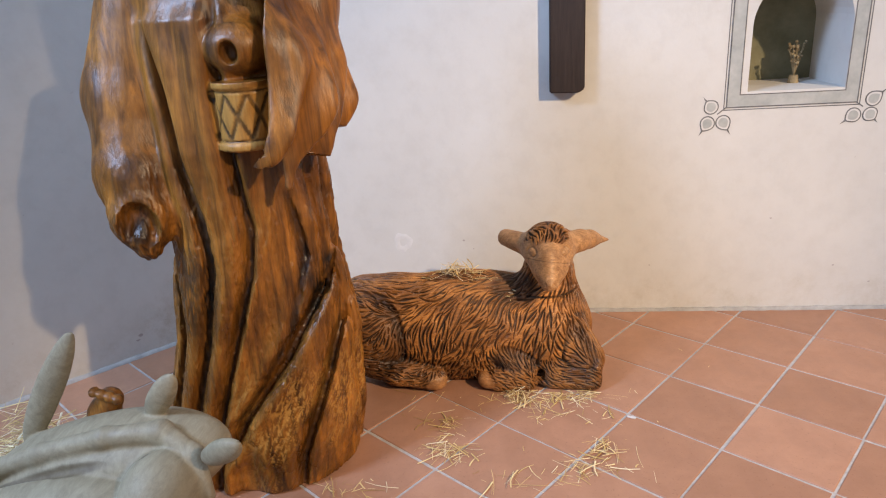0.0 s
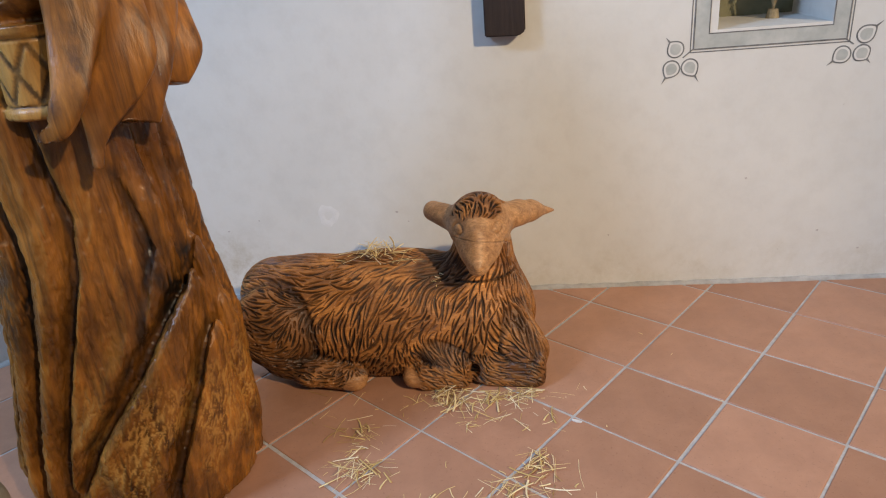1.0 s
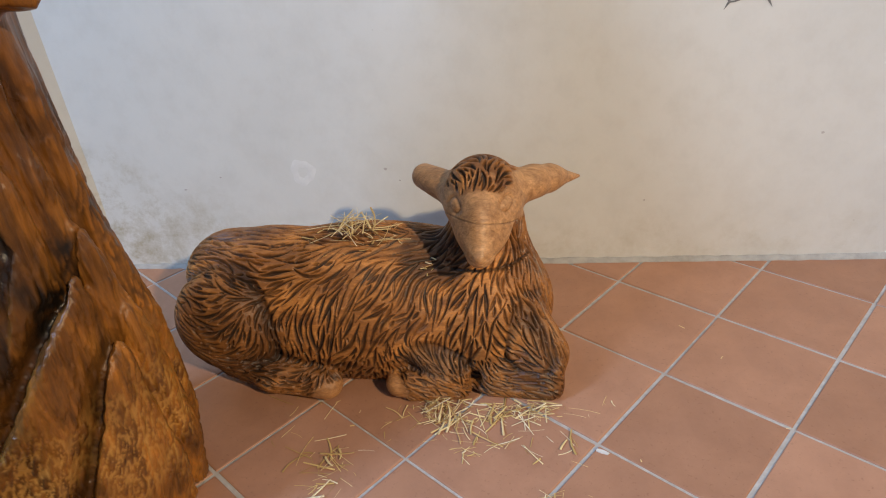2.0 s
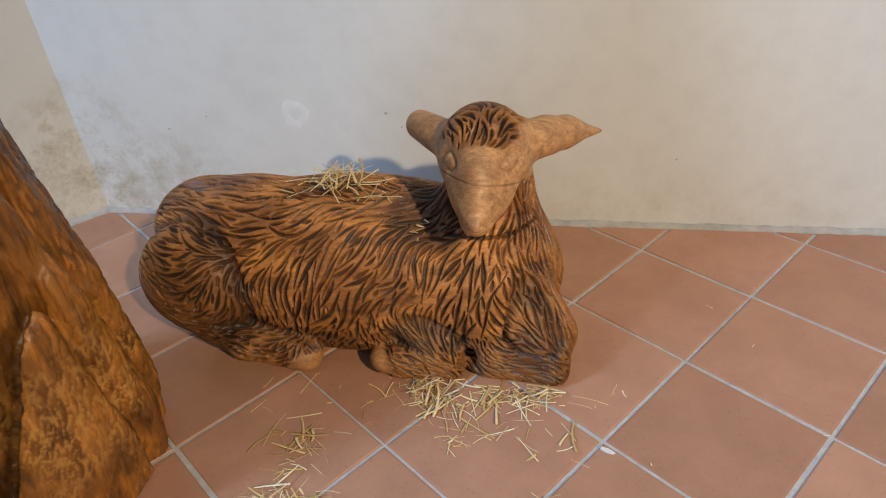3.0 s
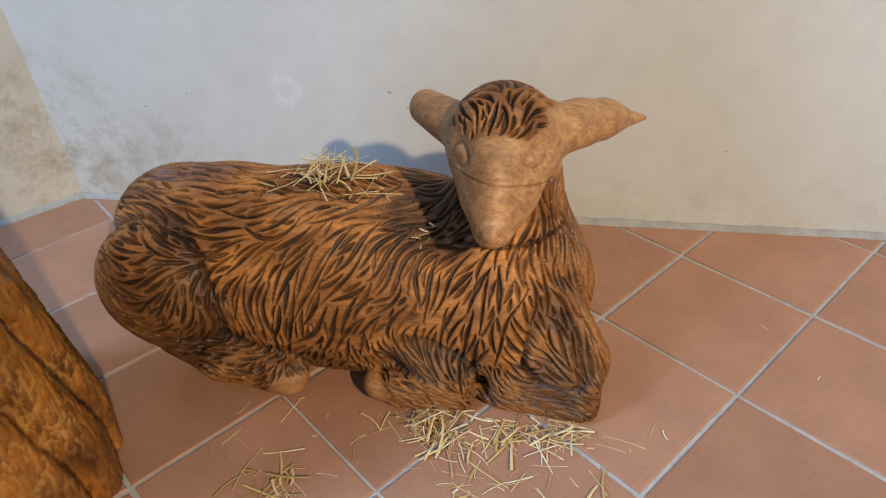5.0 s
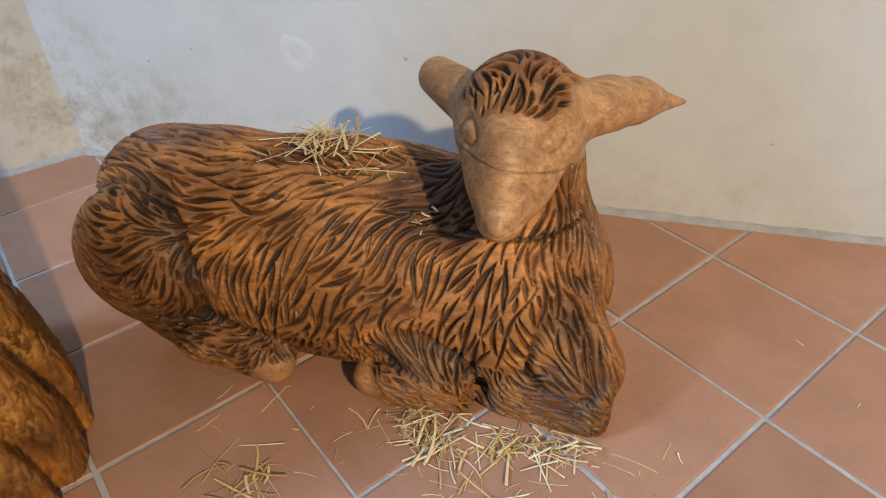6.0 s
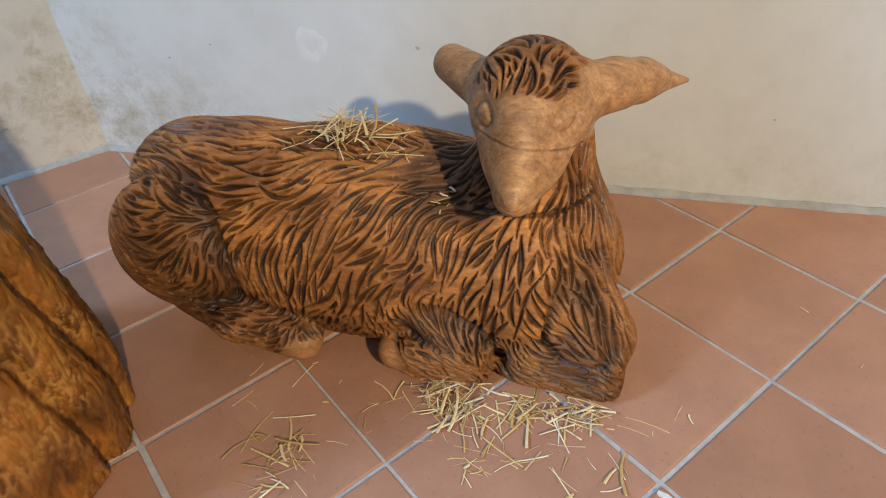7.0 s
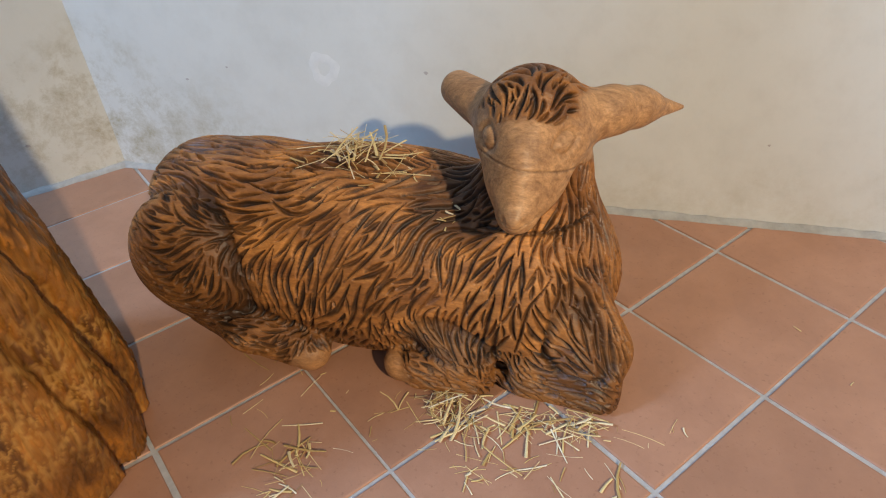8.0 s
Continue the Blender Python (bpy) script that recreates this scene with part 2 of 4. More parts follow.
def skin(field, lo, hi, step):
    """Vertices and quads of the zero surface of field over the box lo..hi (a surface net)."""
    axes = [np.arange(a, b + step, step) for a, b in zip(lo, hi)]
    f = np.empty([len(a) for a in axes])
    gy, gz = np.meshgrid(axes[1], axes[2], indexing="ij")
    for i, x in enumerate(axes[0]):
        f[i] = field(np.stack([np.full_like(gy, x), gy, gz], -1))
    inside = f < 0
    nx, ny, nz = (k - 1 for k in f.shape)
    total, count = np.zeros((nx, ny, nz, 3)), np.zeros((nx, ny, nz))
    corners = [(i, j, k) for i in (0, 1) for j in (0, 1) for k in (0, 1)]

    def at(c):
        return f[c[0]:c[0] + nx, c[1]:c[1] + ny, c[2]:c[2] + nz]

    for a in corners:
        for ax in range(3):
            if a[ax]:
                continue
            b = tuple(v + (ax == i) for i, v in enumerate(a))
            fa, fb = at(a), at(b)
            cross = (fa < 0) != (fb < 0)
            t = np.where(cross, fa / np.where(cross, fa - fb, 1), 0)
            for i in range(3):
                total[..., i] += cross * (a[i] + (t if i == ax else 0))
            count += cross
    used = count > 0
    index = -np.ones(used.shape, int)
    index[used] = np.arange(used.sum())
    where = np.argwhere(used)
    verts = (where + total[used] / count[used][:, None]) * step + np.array([a[0] for a in axes])
    quads = []
    for ax in range(3):
        u, v = (ax + 1) % 3, (ax + 2) % 3
        n0 = [slice(None)] * 3
        n1 = [slice(None)] * 3
        n0[ax], n1[ax] = slice(0, -1), slice(1, None)
        a, b = inside[tuple(n0)], inside[tuple(n1)]
        edge = np.argwhere(a != b)
        edge = edge[(edge[:, u] > 0) & (edge[:, v] > 0) & (edge[:, u] < f.shape[u] - 1) & (edge[:, v] < f.shape[v] - 1)]
        du, dv = np.eye(3, dtype=int)[u], np.eye(3, dtype=int)[v]
        ring = [index[tuple((edge - s).T)] for s in (0 * du, du, du + dv, dv)]
        q = np.stack(ring, -1)
        flip = a[tuple(edge.T)]
        q[~flip] = q[~flip][:, ::-1]
        quads.append(q)
    return verts, np.concatenate(quads)


def finer(verts, quads):
    """Each quad split in four."""
    k = len(verts)
    edges = np.sort(np.stack([quads, np.roll(quads, -1, 1)], -1).reshape(-1, 2), 1)
    unique, inverse = np.unique(edges, axis=0, return_inverse=True)
    mids = inverse.reshape(-1, 4) + k
    faces = np.arange(len(quads)) + k + len(unique)
    out = np.concatenate([verts, verts[unique].mean(1), verts[quads].mean(1)])
    new_quads = np.concatenate([np.stack([quads[:, i], mids[:, i], faces, mids[:, i - 1]], -1) for i in range(4)])
    return out, new_quads


def gradient(field, v, h=0.0015):
    g = np.stack([field(v + h * e) - field(v - h * e) for e in np.eye(3)], -1) / (2 * h)
    return g / (np.linalg.norm(g, axis=-1, keepdims=True) + 1e-9), np.linalg.norm(g, axis=-1)


def settle(field, v, times=3):
    for _ in range(times):
        n, size = gradient(field, v)
        v = v - n * np.clip(field(v) / np.maximum(size, 0.3), -0.006, 0.006)[:, None]
    return v, gradient(field, v)[0]


def wobble(v, scale, seed=0.0, octaves=3):
    """Smooth noise about 0, by sums of waves in fixed random directions."""
    rng = np.random.RandomState(int(seed * 10) + 7)
    out = np.zeros(len(v))
    amp = 1.0
    for _ in range(octaves):
        for _ in range(5):
            d = rng.normal(size=3)
            d *= scale * rng.uniform(0.6, 1.4) / np.linalg.norm(d)
            out += amp * np.sin(v @ d + rng.uniform(0, 6.28)) / 3.0
        scale, amp = scale * 2.1, amp * 0.5
    return out


def smooth(a, b, x):
    t = np.clip((x - a) / (b - a), 0, 1)
    return t * t * (3 - 2 * t)


def carved_thing(name, verts, quads, values, mat, label, category):
    mesh = bpy.data.meshes.new(name)
    mesh.vertices.add(len(verts))
    mesh.vertices.foreach_set("co", verts.astype(np.float32).ravel())
    mesh.loops.add(quads.size)
    mesh.loops.foreach_set("vertex_index", quads.astype(np.int32).ravel())
    mesh.polygons.add(len(quads))
    mesh.polygons.foreach_set("loop_start", np.arange(0, quads.size, 4, dtype=np.int32))
    mesh.polygons.foreach_set("loop_total", np.full(len(quads), 4, dtype=np.int32))
    mesh.update(calc_edges=True)
    mesh.validate()
    for key, value in values.items():
        mesh.attributes.new(key, "FLOAT", "POINT").data.foreach_set("value", value.astype(np.float32))
    mesh.materials.append(mat)
    mesh.shade_smooth()
    return tagged(new(name, mesh), label, category)


def tufts(verts, normals, flow, mask, spacing, length, width, seed):
    """Leaf-shaped locks along the flow: for each vertex how far it is from the groove between two locks, and the lock's number."""
    rng = np.random.RandomState(seed)
    pick = rng.permutation(np.flatnonzero(mask))
    cells, centres = set(), []
    for i in pick:
        c = tuple(np.floor(verts[i] / spacing).astype(int))
        if c not in cells:
            cells.add(c)
            centres.append(i)
    centres = np.array(centres)
    tree = KDTree(len(centres))
    for j, i in enumerate(centres):
        tree.insert(verts[i], j)
    tree.balance()
    turn = rng.normal(0, 0.15, len(centres))
    side = np.cross(normals[centres], flow[centres])
    along = flow[centres] * np.cos(turn)[:, None] + side * np.sin(turn)[:, None]
    across = np.cross(normals[centres], along)
    size = rng.uniform(0.8, 1.25, len(centres))
    which = np.flatnonzero(mask)
    near = np.array([[j for _, j, _ in tree.find_n(verts[i], 30)] for i in which])
    q = verts[which][:, None] - verts[centres][near]
    a = np.einsum("ijk,ijk->ij", q, along[near]) / (length * size[near])
    b = np.einsum("ijk,ijk->ij", q, across[near]) / (width * size[near])
    c = np.einsum("ijk,ijk->ij", q, normals[centres][near]) / 0.03
    d = np.sqrt((a + 0.35 * np.abs(b)) ** 2 + b * b + c * c)
    order = np.sort(d, 1)
    gap = np.full(len(verts), 1.0)
    gap[which] = order[:, 1] - order[:, 0]
    rim = np.zeros(len(verts))
    rim[which] = order[:, 0]
    return gap, rim


def gouges(verts, normals, flow, mask, spacing, longest, halfwidth, seed):
    """Curved gouge cuts that follow the flow: long ones that bound the locks, then short ones that fill them.
    Gives each vertex its distance to the nearest cut, in half-widths of that cut, and how dark that cut is burnt."""
    rng = np.random.RandomState(seed)
    which = np.flatnonzero(mask)
    tree = KDTree(len(which))
    for i in which:
        tree.insert(verts[i], i)
    tree.balance()
    cell, taken = 0.013, {}

    def crowded(p, least):
        cx, cy, cz = (int(math.floor(c / cell)) for c in p)
        for a in (cx - 1, cx, cx + 1):
            for b in (cy - 1, cy, cy + 1):
                for c in (cz - 1, cz, cz + 1):
                    for q in taken.get((a, b, c), ()):
                        if (p[0] - q[0]) ** 2 + (p[1] - q[1]) ** 2 + (p[2] - q[2]) ** 2 < least * least:
                            return True
        return False

    points, tangents, widths, tones = [], [], [], []
    step = 0.0035
    side_way = np.cross(normals, flow)
    for turn_no, seedling in enumerate(rng.permutation(which)[:30000]):
        start = verts[seedling]
        leading = turn_no < 4000
        if crowded(start, spacing[seedling] * (1.7 if leading else 1.0)):
            continue
        full = longest[seedling] * (rng.uniform(0.7, 1.3) if leading else rng.uniform(0.30, 0.70))
        bias, join_up = rng.uniform(0.25, 0.75), rng.choice((0.12, 0.30, 0.60))
        veer, curl = rng.normal(0, 0.14 if leading else 0.24), rng.normal(0, 6.0 if leading else 9.0)
        broad = 1.15 if leading else 0.95
        line = [start]
        for sign, reach in ((1, full * bias), (-1, full * (1 - bias))):
            p, i, side = start, seedling, []
            for k in range(int(reach / step)):
                p = p + sign * step * (flow[i] + (veer + sign * curl * k * step) * side_way[i])
                _, i, away = tree.find(p)
                if away > 0.006:
                    break
                p = p - normals[i] * ((p - verts[i]) @ normals[i])
                if crowded(p, join_up * spacing[i]):
                    break
                side.append(p)
            line = line + side if sign == 1 else side[::-1] + line
        if len(line) < 4:
            continue
        for p in line:
            taken.setdefault(tuple(int(math.floor(c / cell)) for c in p), []).append(tuple(p))
        line = np.array(line)
        fine = np.linspace(0, len(line) - 1, 2 * len(line))
        dense = np.stack([np.interp(fine, np.arange(len(line)), line[:, k]) for k in range(3)], -1)
        tangent = np.gradient(dense, axis=0)
        tangent /= np.linalg.norm(tangent, axis=1, keepdims=True) + 1e-9
        u = np.linspace(0, 1, len(dense))
        peak = rng.uniform(0.3, 0.7)
        taper = np.where(u < peak, u / peak, (1 - u) / (1 - peak))
        points.append(dense)
        tangents.append(tangent)
        tones.append(np.full(len(dense), rng.uniform(0.95, 1.0) if leading else rng.uniform(0.5, 1.0)))
        widths.append(broad * halfwidth[seedling] * rng.uniform(0.7, 1.25) * (0.14 + 0.86 * taper ** 0.8))
    points, tangents, widths = np.concatenate(points), np.concatenate(tangents), np.concatenate(widths)
    tones = np.concatenate(tones)
    tree = KDTree(len(points))
    for j, p in enumerate(points):
        tree.insert(p, j)
    tree.balance()
    near = np.array([[j for _, j, _ in tree.find_n(verts[i], 3)] for i in which])
    off = verts[which][:, None] - points[near]
    along = np.clip((off * tangents[near]).sum(-1, keepdims=True), -0.0012, 0.0012)
    off = np.linalg.norm(off - along * tangents[near], axis=-1) / widths[near]
    cut = np.full(len(verts), 9.0)
    cut[which] = off.min(1)
    tone = np.ones(len(verts))
    tone[which] = tones[near[np.arange(len(which)), off.argmin(1)]]
    return cut, tone


# ---------------- the room ----------------
THICK = 0.3
CORNER = (-1.14, WALL_Y)
BEND = (LEFT_X, WALL_Y - 1.116 * (CORNER[0] - LEFT_X))
NX0, NX1, NZ0, NSPRING, NDEEP = 0.955, 1.305, 0.913, 1.15, 0.34


def slab_xz(bm, points, y0, y1):
    """A block over a polygon in the x-z plane, from y0 to y1."""
    front = [bm.verts.new((x, y0, z)) for x, z in points]
    back = [bm.verts.new((x, y1, z)) for x, z in points]
    bm.faces.new(front)
    bm.faces.new(list(reversed(back)))
    k = len(points)
    for i in range(k):
        bm.faces.new((front[(i + 1) % k], front[i], back[i], back[(i + 1) % k]))


def north_wall():
    bm = bmesh.new()
    y0, y1 = WALL_Y, WALL_Y + NDEEP
    mid, r = (NX0 + NX1) / 2, (NX1 - NX0) / 2
    arch = [(mid + r * math.cos(a), NSPRING + r * math.sin(a)) for a in np.linspace(0, math.pi, 25)]
    slab_xz(bm, [(CORNER[0] - 0.5, -0.05), (NX0, -0.05), (NX0, TOP_Z), (CORNER[0] - 0.5, TOP_Z)], y0, y1)
    slab_xz(bm, [(NX1, -0.05), (RIGHT_X + THICK, -0.05), (RIGHT_X + THICK, TOP_Z), (NX1, TOP_Z)], y0, y1)
    slab_xz(bm, [(NX0, -0.05), (NX1, -0.05), (NX1, NZ0), (NX0, NZ0)], y0, y1)
    for (ax, az), (bx, bz) in zip(arch[:-1], arch[1:]):
        slab_xz(bm, [(bx, bz), (ax, az), (ax, TOP_Z), (bx, TOP_Z)], y0, y1)
    bmesh.ops.recalc_face_normals(bm, faces=bm.faces)
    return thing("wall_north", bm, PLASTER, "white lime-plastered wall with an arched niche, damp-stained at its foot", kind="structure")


def side_walls():
    out = THICK / math.sqrt(2)
    bm = bmesh.new()
    prism(bm, [CORNER, (CORNER[0] - out, CORNER[1] + out), (BEND[0] - out, BEND[1] + out), BEND], -0.05, TOP_Z)
    bmesh.ops.recalc_face_normals(bm, faces=bm.faces)
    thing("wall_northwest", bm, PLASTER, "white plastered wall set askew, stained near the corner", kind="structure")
    bm = bmesh.new()
    x0, x1 = LEFT_X - THICK, LEFT_X
    for lo, hi in (((x0, REAR_Y, -0.05), (x1, WIN_Y0, TOP_Z)), ((x0, WIN_Y1, -0.05), (x1, BEND[1], TOP_Z)), ((x0, WIN_Y0, -0.05), (x1, WIN_Y1, WIN_Z0)), ((x0, WIN_Y0, WIN_Z1), (x1, WIN_Y1, TOP_Z))):
        box(bm, lo, hi)
    thing("wall_west", bm, PLASTER, "white plastered wall with a window opening", kind="structure")
    bm = bmesh.new()
    box(bm, (RIGHT_X, REAR_Y, -0.05), (RIGHT_X + THICK, WALL_Y, TOP_Z))
    thing("wall_east", bm, PLASTER, "plain white plastered wall", kind="structure")
    bm = bmesh.new()
    box(bm, (LEFT_X - THICK, REAR_Y - THICK, -0.05), (RIGHT_X + THICK, REAR_Y, TOP_Z))
    thing("wall_south", bm, PLASTER, "plain white plastered wall", kind="structure")
    bm = bmesh.new()
    box(bm, (LEFT_X - THICK, REAR_Y - THICK, TOP_Z), (RIGHT_X + THICK, WALL_Y + 0.5, TOP_Z + 0.15))
    thing("ceiling", bm, CEILING, "plain white plastered ceiling", kind="structure")
    bm = bmesh.new()
    box(bm, (LEFT_X - 0.5, REAR_Y - 0.3, -0.15), (RIGHT_X + 0.3, WALL_Y + 0.4, -0.0035))
    return thing("floor", bm, GROUT, "terracotta tile floor laid askew with pale cement joints", kind="structure")


def fillet(name, a, b, inward, label):
    """A thin smear of cement where wall and floor meet."""
    bm = bmesh.new()
    rng = random.Random(name)
    a, b, inward = Vector((*a, 0)), Vector((*b, 0)), Vector((*inward, 0))
    rows = []
    count = int((b - a).length / 0.03)
    for i in range(count + 1):
        p = a.lerp(b, i / count)
        w, h = 0.014 + 0.005 * rng.random(), 0.010 + 0.005 * rng.random()
        rows.append([bm.verts.new(p + inward * d + Vector((0, 0, z))) for d, z in ((-0.004, h), (0.004, h * 0.9), (w, 0.0012), (w, -0.004), (-0.004, -0.004))])
    for r0, r1 in zip(rows[:-1], rows[1:]):
        for i in range(5):
            bm.faces.new((r0[i], r0[(i + 1) % 5], r1[(i + 1) % 5], r1[i]))
    bmesh.ops.recalc_face_normals(bm, faces=bm.faces)
    return thing(name, bm, CEMENT, label, kind="structure", smooth=True)


north = north_wall()
floor = side_walls()
fillet("trim_north", (CORNER[0], WALL_Y), (RIGHT_X, WALL_Y), (0, -1), "grey cement fillet along the foot of the wall")
fillet("trim_northwest", BEND, CORNER, (0.745, -0.667), "grey cement fillet along the foot of the askew wall")

bm = bmesh.new()
for lo, hi in (((0, WIN_Y0, WIN_Z0), (0.05, WIN_Y0 + 0.05, WIN_Z1)), ((0, WIN_Y1 - 0.05, WIN_Z0), (0.05, WIN_Y1, WIN_Z1)), ((0, WIN_Y0 + 0.05, WIN_Z0), (0.05, WIN_Y1 - 0.05, WIN_Z0 + 0.05)), ((0, WIN_Y0 + 0.05, WIN_Z1 - 0.05), (0.05, WIN_Y1 - 0.05, WIN_Z1))):
    box(bm, (LEFT_X - 0.25 + lo[0], lo[1], lo[2]), (LEFT_X - 0.25 + hi[0], hi[1], hi[2]))
thing("window_1", bm, DARKWOOD, "dark wooden window frame in a deep plastered opening", kind="structure")


def painted_frame():
    """The grey-green band painted round the niche, with its dark lines and three-leaved corners."""
    y = WALL_Y
    x0, x1, z0, z1, w = 0.880, 1.357, 0.854, 1.440, 0.047
    frame_ob = tagged(new("painted_frame"), "faded grey-green painted band with leafy corners round the niche", "painted frame")
    frame_ob.location = (0, 0, 0)

    def strip(bm, ax, az, bx, bz, proud):
        slab_xz(bm, [(ax, az), (bx, az), (bx, bz), (ax, bz)], y - proud, y + 0.004)

    for ax, az, bx, bz in ((x0, z0, x1, z0 + w), (x0, z1 - w, x1, z1), (x0, z0 + w, x0 + w, z1 - w), (x1 - w, z0 + w, x1, z1 - w)):
        bm = bmesh.new()
        strip(bm, ax, az, bx, bz, 0.0012)
        bmesh.ops.recalc_face_normals(bm, faces=bm.faces)
        part("band", bm, GREYGREEN, frame_ob)
    for off, t in ((-0.009, 0.0035), (0.0, 0.0045), (w, 0.0035)):
        bm = bmesh.new()
        a0, a1, b0, b1 = x0 + off, x1 - off, z0 + off, z1 - off
        for ax, az, bx, bz in ((a0, b0, a1, b0 + t), (a0, b1 - t, a1, b1), (a0, b0 + t, a0 + t, b1 - t), (a1 - t, b0 + t, a1, b1 - t)):
            strip(bm, ax, az, bx, bz, 0.0018 if off >= 0 else 0.0009)
        bmesh.ops.recalc_face_normals(bm, faces=bm.faces)
        part("line", bm, INK, frame_ob, "dark painted line")

    def leaf(c, tip, width):
        c, tip = Vector(c), Vector(tip)
        d = (tip - c)
        u = d.normalized()
        s = Vector((-u.y, u.x))
        for size, mat, proud, name in ((1.0, INK, 0.0010, "leaf_outline"), (0.84, WHITEWASH, 0.0015, "leaf_margin"), (0.62, GREYGREEN, 0.0020, "leaf")):
            pts = []
            for a in np.linspace(0, 2 * math.pi, 28, endpoint=False):
                reach = math.cos(a)
                bulge = math.sin(a) * width * (1 - 0.5 * max(0, reach) ** 2)
                along = reach * width if reach < 0 else reach * (0.62 * d.length)
                if size == 1.0 and reach > 0.99:
                    along = d.length
                pts.append(c + u * along * size + s * bulge * size)
            bm = bmesh.new()
            slab_xz(bm, [(p.x, p.y) for p in pts], y - proud, y + 0.003)
            bmesh.ops.recalc_face_normals(bm, faces=bm.faces)
            part(name, bm, mat, frame_ob)

    for c, tip in (((0.825, 0.861), (0.794, 0.900)), ((0.815, 0.798), (0.785, 0.750)), ((0.874, 0.800), (0.905, 0.750)), ((1.347, 0.807), (1.303, 0.774)), ((1.408, 0.807), (1.438, 0.774)), ((1.411, 0.866), (1.459, 0.905))):
        leaf(c, tip, 0.029)
    for (ax, az), (bx, bz) in (((0.850, 0.832), (0.882, 0.858)), ((1.378, 0.838), (1.352, 0.856))):
        d = Vector((bx - ax, bz - az)).normalized() * 0.002
        bm = bmesh.new()
        slab_xz(bm, [(ax - d.y, az + d.x), (bx - d.y, bz + d.x), (bx + d.y, bz - d.x), (ax + d.y, az - d.x)], y - 0.0016, y + 0.003)
        bmesh.ops.recalc_face_normals(bm, faces=bm.faces)
        part("stem", bm, INK, frame_ob)


painted_frame()

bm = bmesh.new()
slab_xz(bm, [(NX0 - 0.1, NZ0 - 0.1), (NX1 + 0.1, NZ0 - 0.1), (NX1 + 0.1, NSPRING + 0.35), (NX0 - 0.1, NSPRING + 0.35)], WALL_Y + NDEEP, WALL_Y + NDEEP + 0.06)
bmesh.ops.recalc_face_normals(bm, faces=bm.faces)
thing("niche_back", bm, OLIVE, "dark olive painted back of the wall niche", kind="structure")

# dark board on the wall, with a chipped lower corner
bm = bmesh.new()
slab_xz(bm, [(0.208, 0.950), (0.318, 0.947), (0.340, 0.962), (0.342, 1.95), (0.212, 1.95)], WALL_Y - 0.058, WALL_Y - 0.001)
bmesh.ops.recalc_face_normals(bm, faces=bm.faces)
bmesh.ops.bevel(bm, geom=list(bm.edges), offset=0.004, segments=2, affect="EDGES")
thing("wooden_post", bm, DARKWOOD, "dark-stained upright wooden board fixed to the plaster wall", "board")


def sprig():
    """A dried sprig on a small foot, in the niche."""
    rng = random.Random(5)
    ob = tagged(new("dried_sprig"), "small dried brown flower sprig standing in the niche", "dried flower")
    ob.location = (1.190, WALL_Y + 0.20, NZ0)
    bm = bmesh.new()
    bmesh.ops.create_cone(bm, cap_ends=True, segments=14, radius1=0.022, radius2=0.016, depth=0.03, matrix=pose(0, 0, 0.015))
    part("foot", bm, DRIED, ob)
    bm = bmesh.new()
    for _ in range(44):
        a, lean, tall = rng.uniform(0, 6.28), rng.uniform(0.0, 0.30), rng.uniform(0.05, 0.135)
        tip = Vector((math.cos(a) * lean * tall, math.sin(a) * lean * tall, tall))
        m = Matrix.Translation(Vector((0, 0, 0.025)) + tip / 2) @ tip.to_track_quat("Z", "Y").to_matrix().to_4x4()
        bmesh.ops.create_cone(bm, cap_ends=True, segments=5, radius1=0.0016, radius2=0.001, depth=tall, matrix=m)
        bmesh.ops.create_icosphere(bm, subdivisions=1, radius=rng.uniform(0.003, 0.008), matrix=Matrix.Translation(Vector((0, 0, 0.025)) + tip))
    part("bouquet", bm, DRIED, ob, "dry brown seed heads")


sprig()


def halogen_lamp():
    ob = tagged(new("flood_lamp"), "grey metal halogen flood lamp on a wall bracket", "lamp")
    aim = look(LAMP, LAMP_AIM)
    bm = bmesh.new()
    box(bm, (-0.11, -0.09, 0.012), (0.11, 0.09, 0.09), aim)
    bmesh.ops.bevel(bm, geom=list(bm.edges), offset=0.015, segments=2, affect="EDGES")
    part("housing", bm, METAL, ob)
    bm = bmesh.new()
    reach = RIGHT_X - LAMP.x - 0.05
    bmesh.ops.create_cone(bm, cap_ends=True, segments=12, radius1=0.014, radius2=0.014, depth=reach, matrix=pose(LAMP.x + 0.05 + reach / 2, LAMP.y - 0.06, LAMP.z + 0.05, 0, 90, 0))
    part("bracket", bm, METAL, ob)
    bm = bmesh.new()
    bmesh.ops.create_cone(bm, cap_ends=True, segments=24, radius1=0.06, radius2=0.06, depth=0.012, matrix=pose(RIGHT_X - 0.006, LAMP.y - 0.06, LAMP.z + 0.05, 0, 90, 0))
    part("wall_plate", bm, METAL, ob)


halogen_lamp()


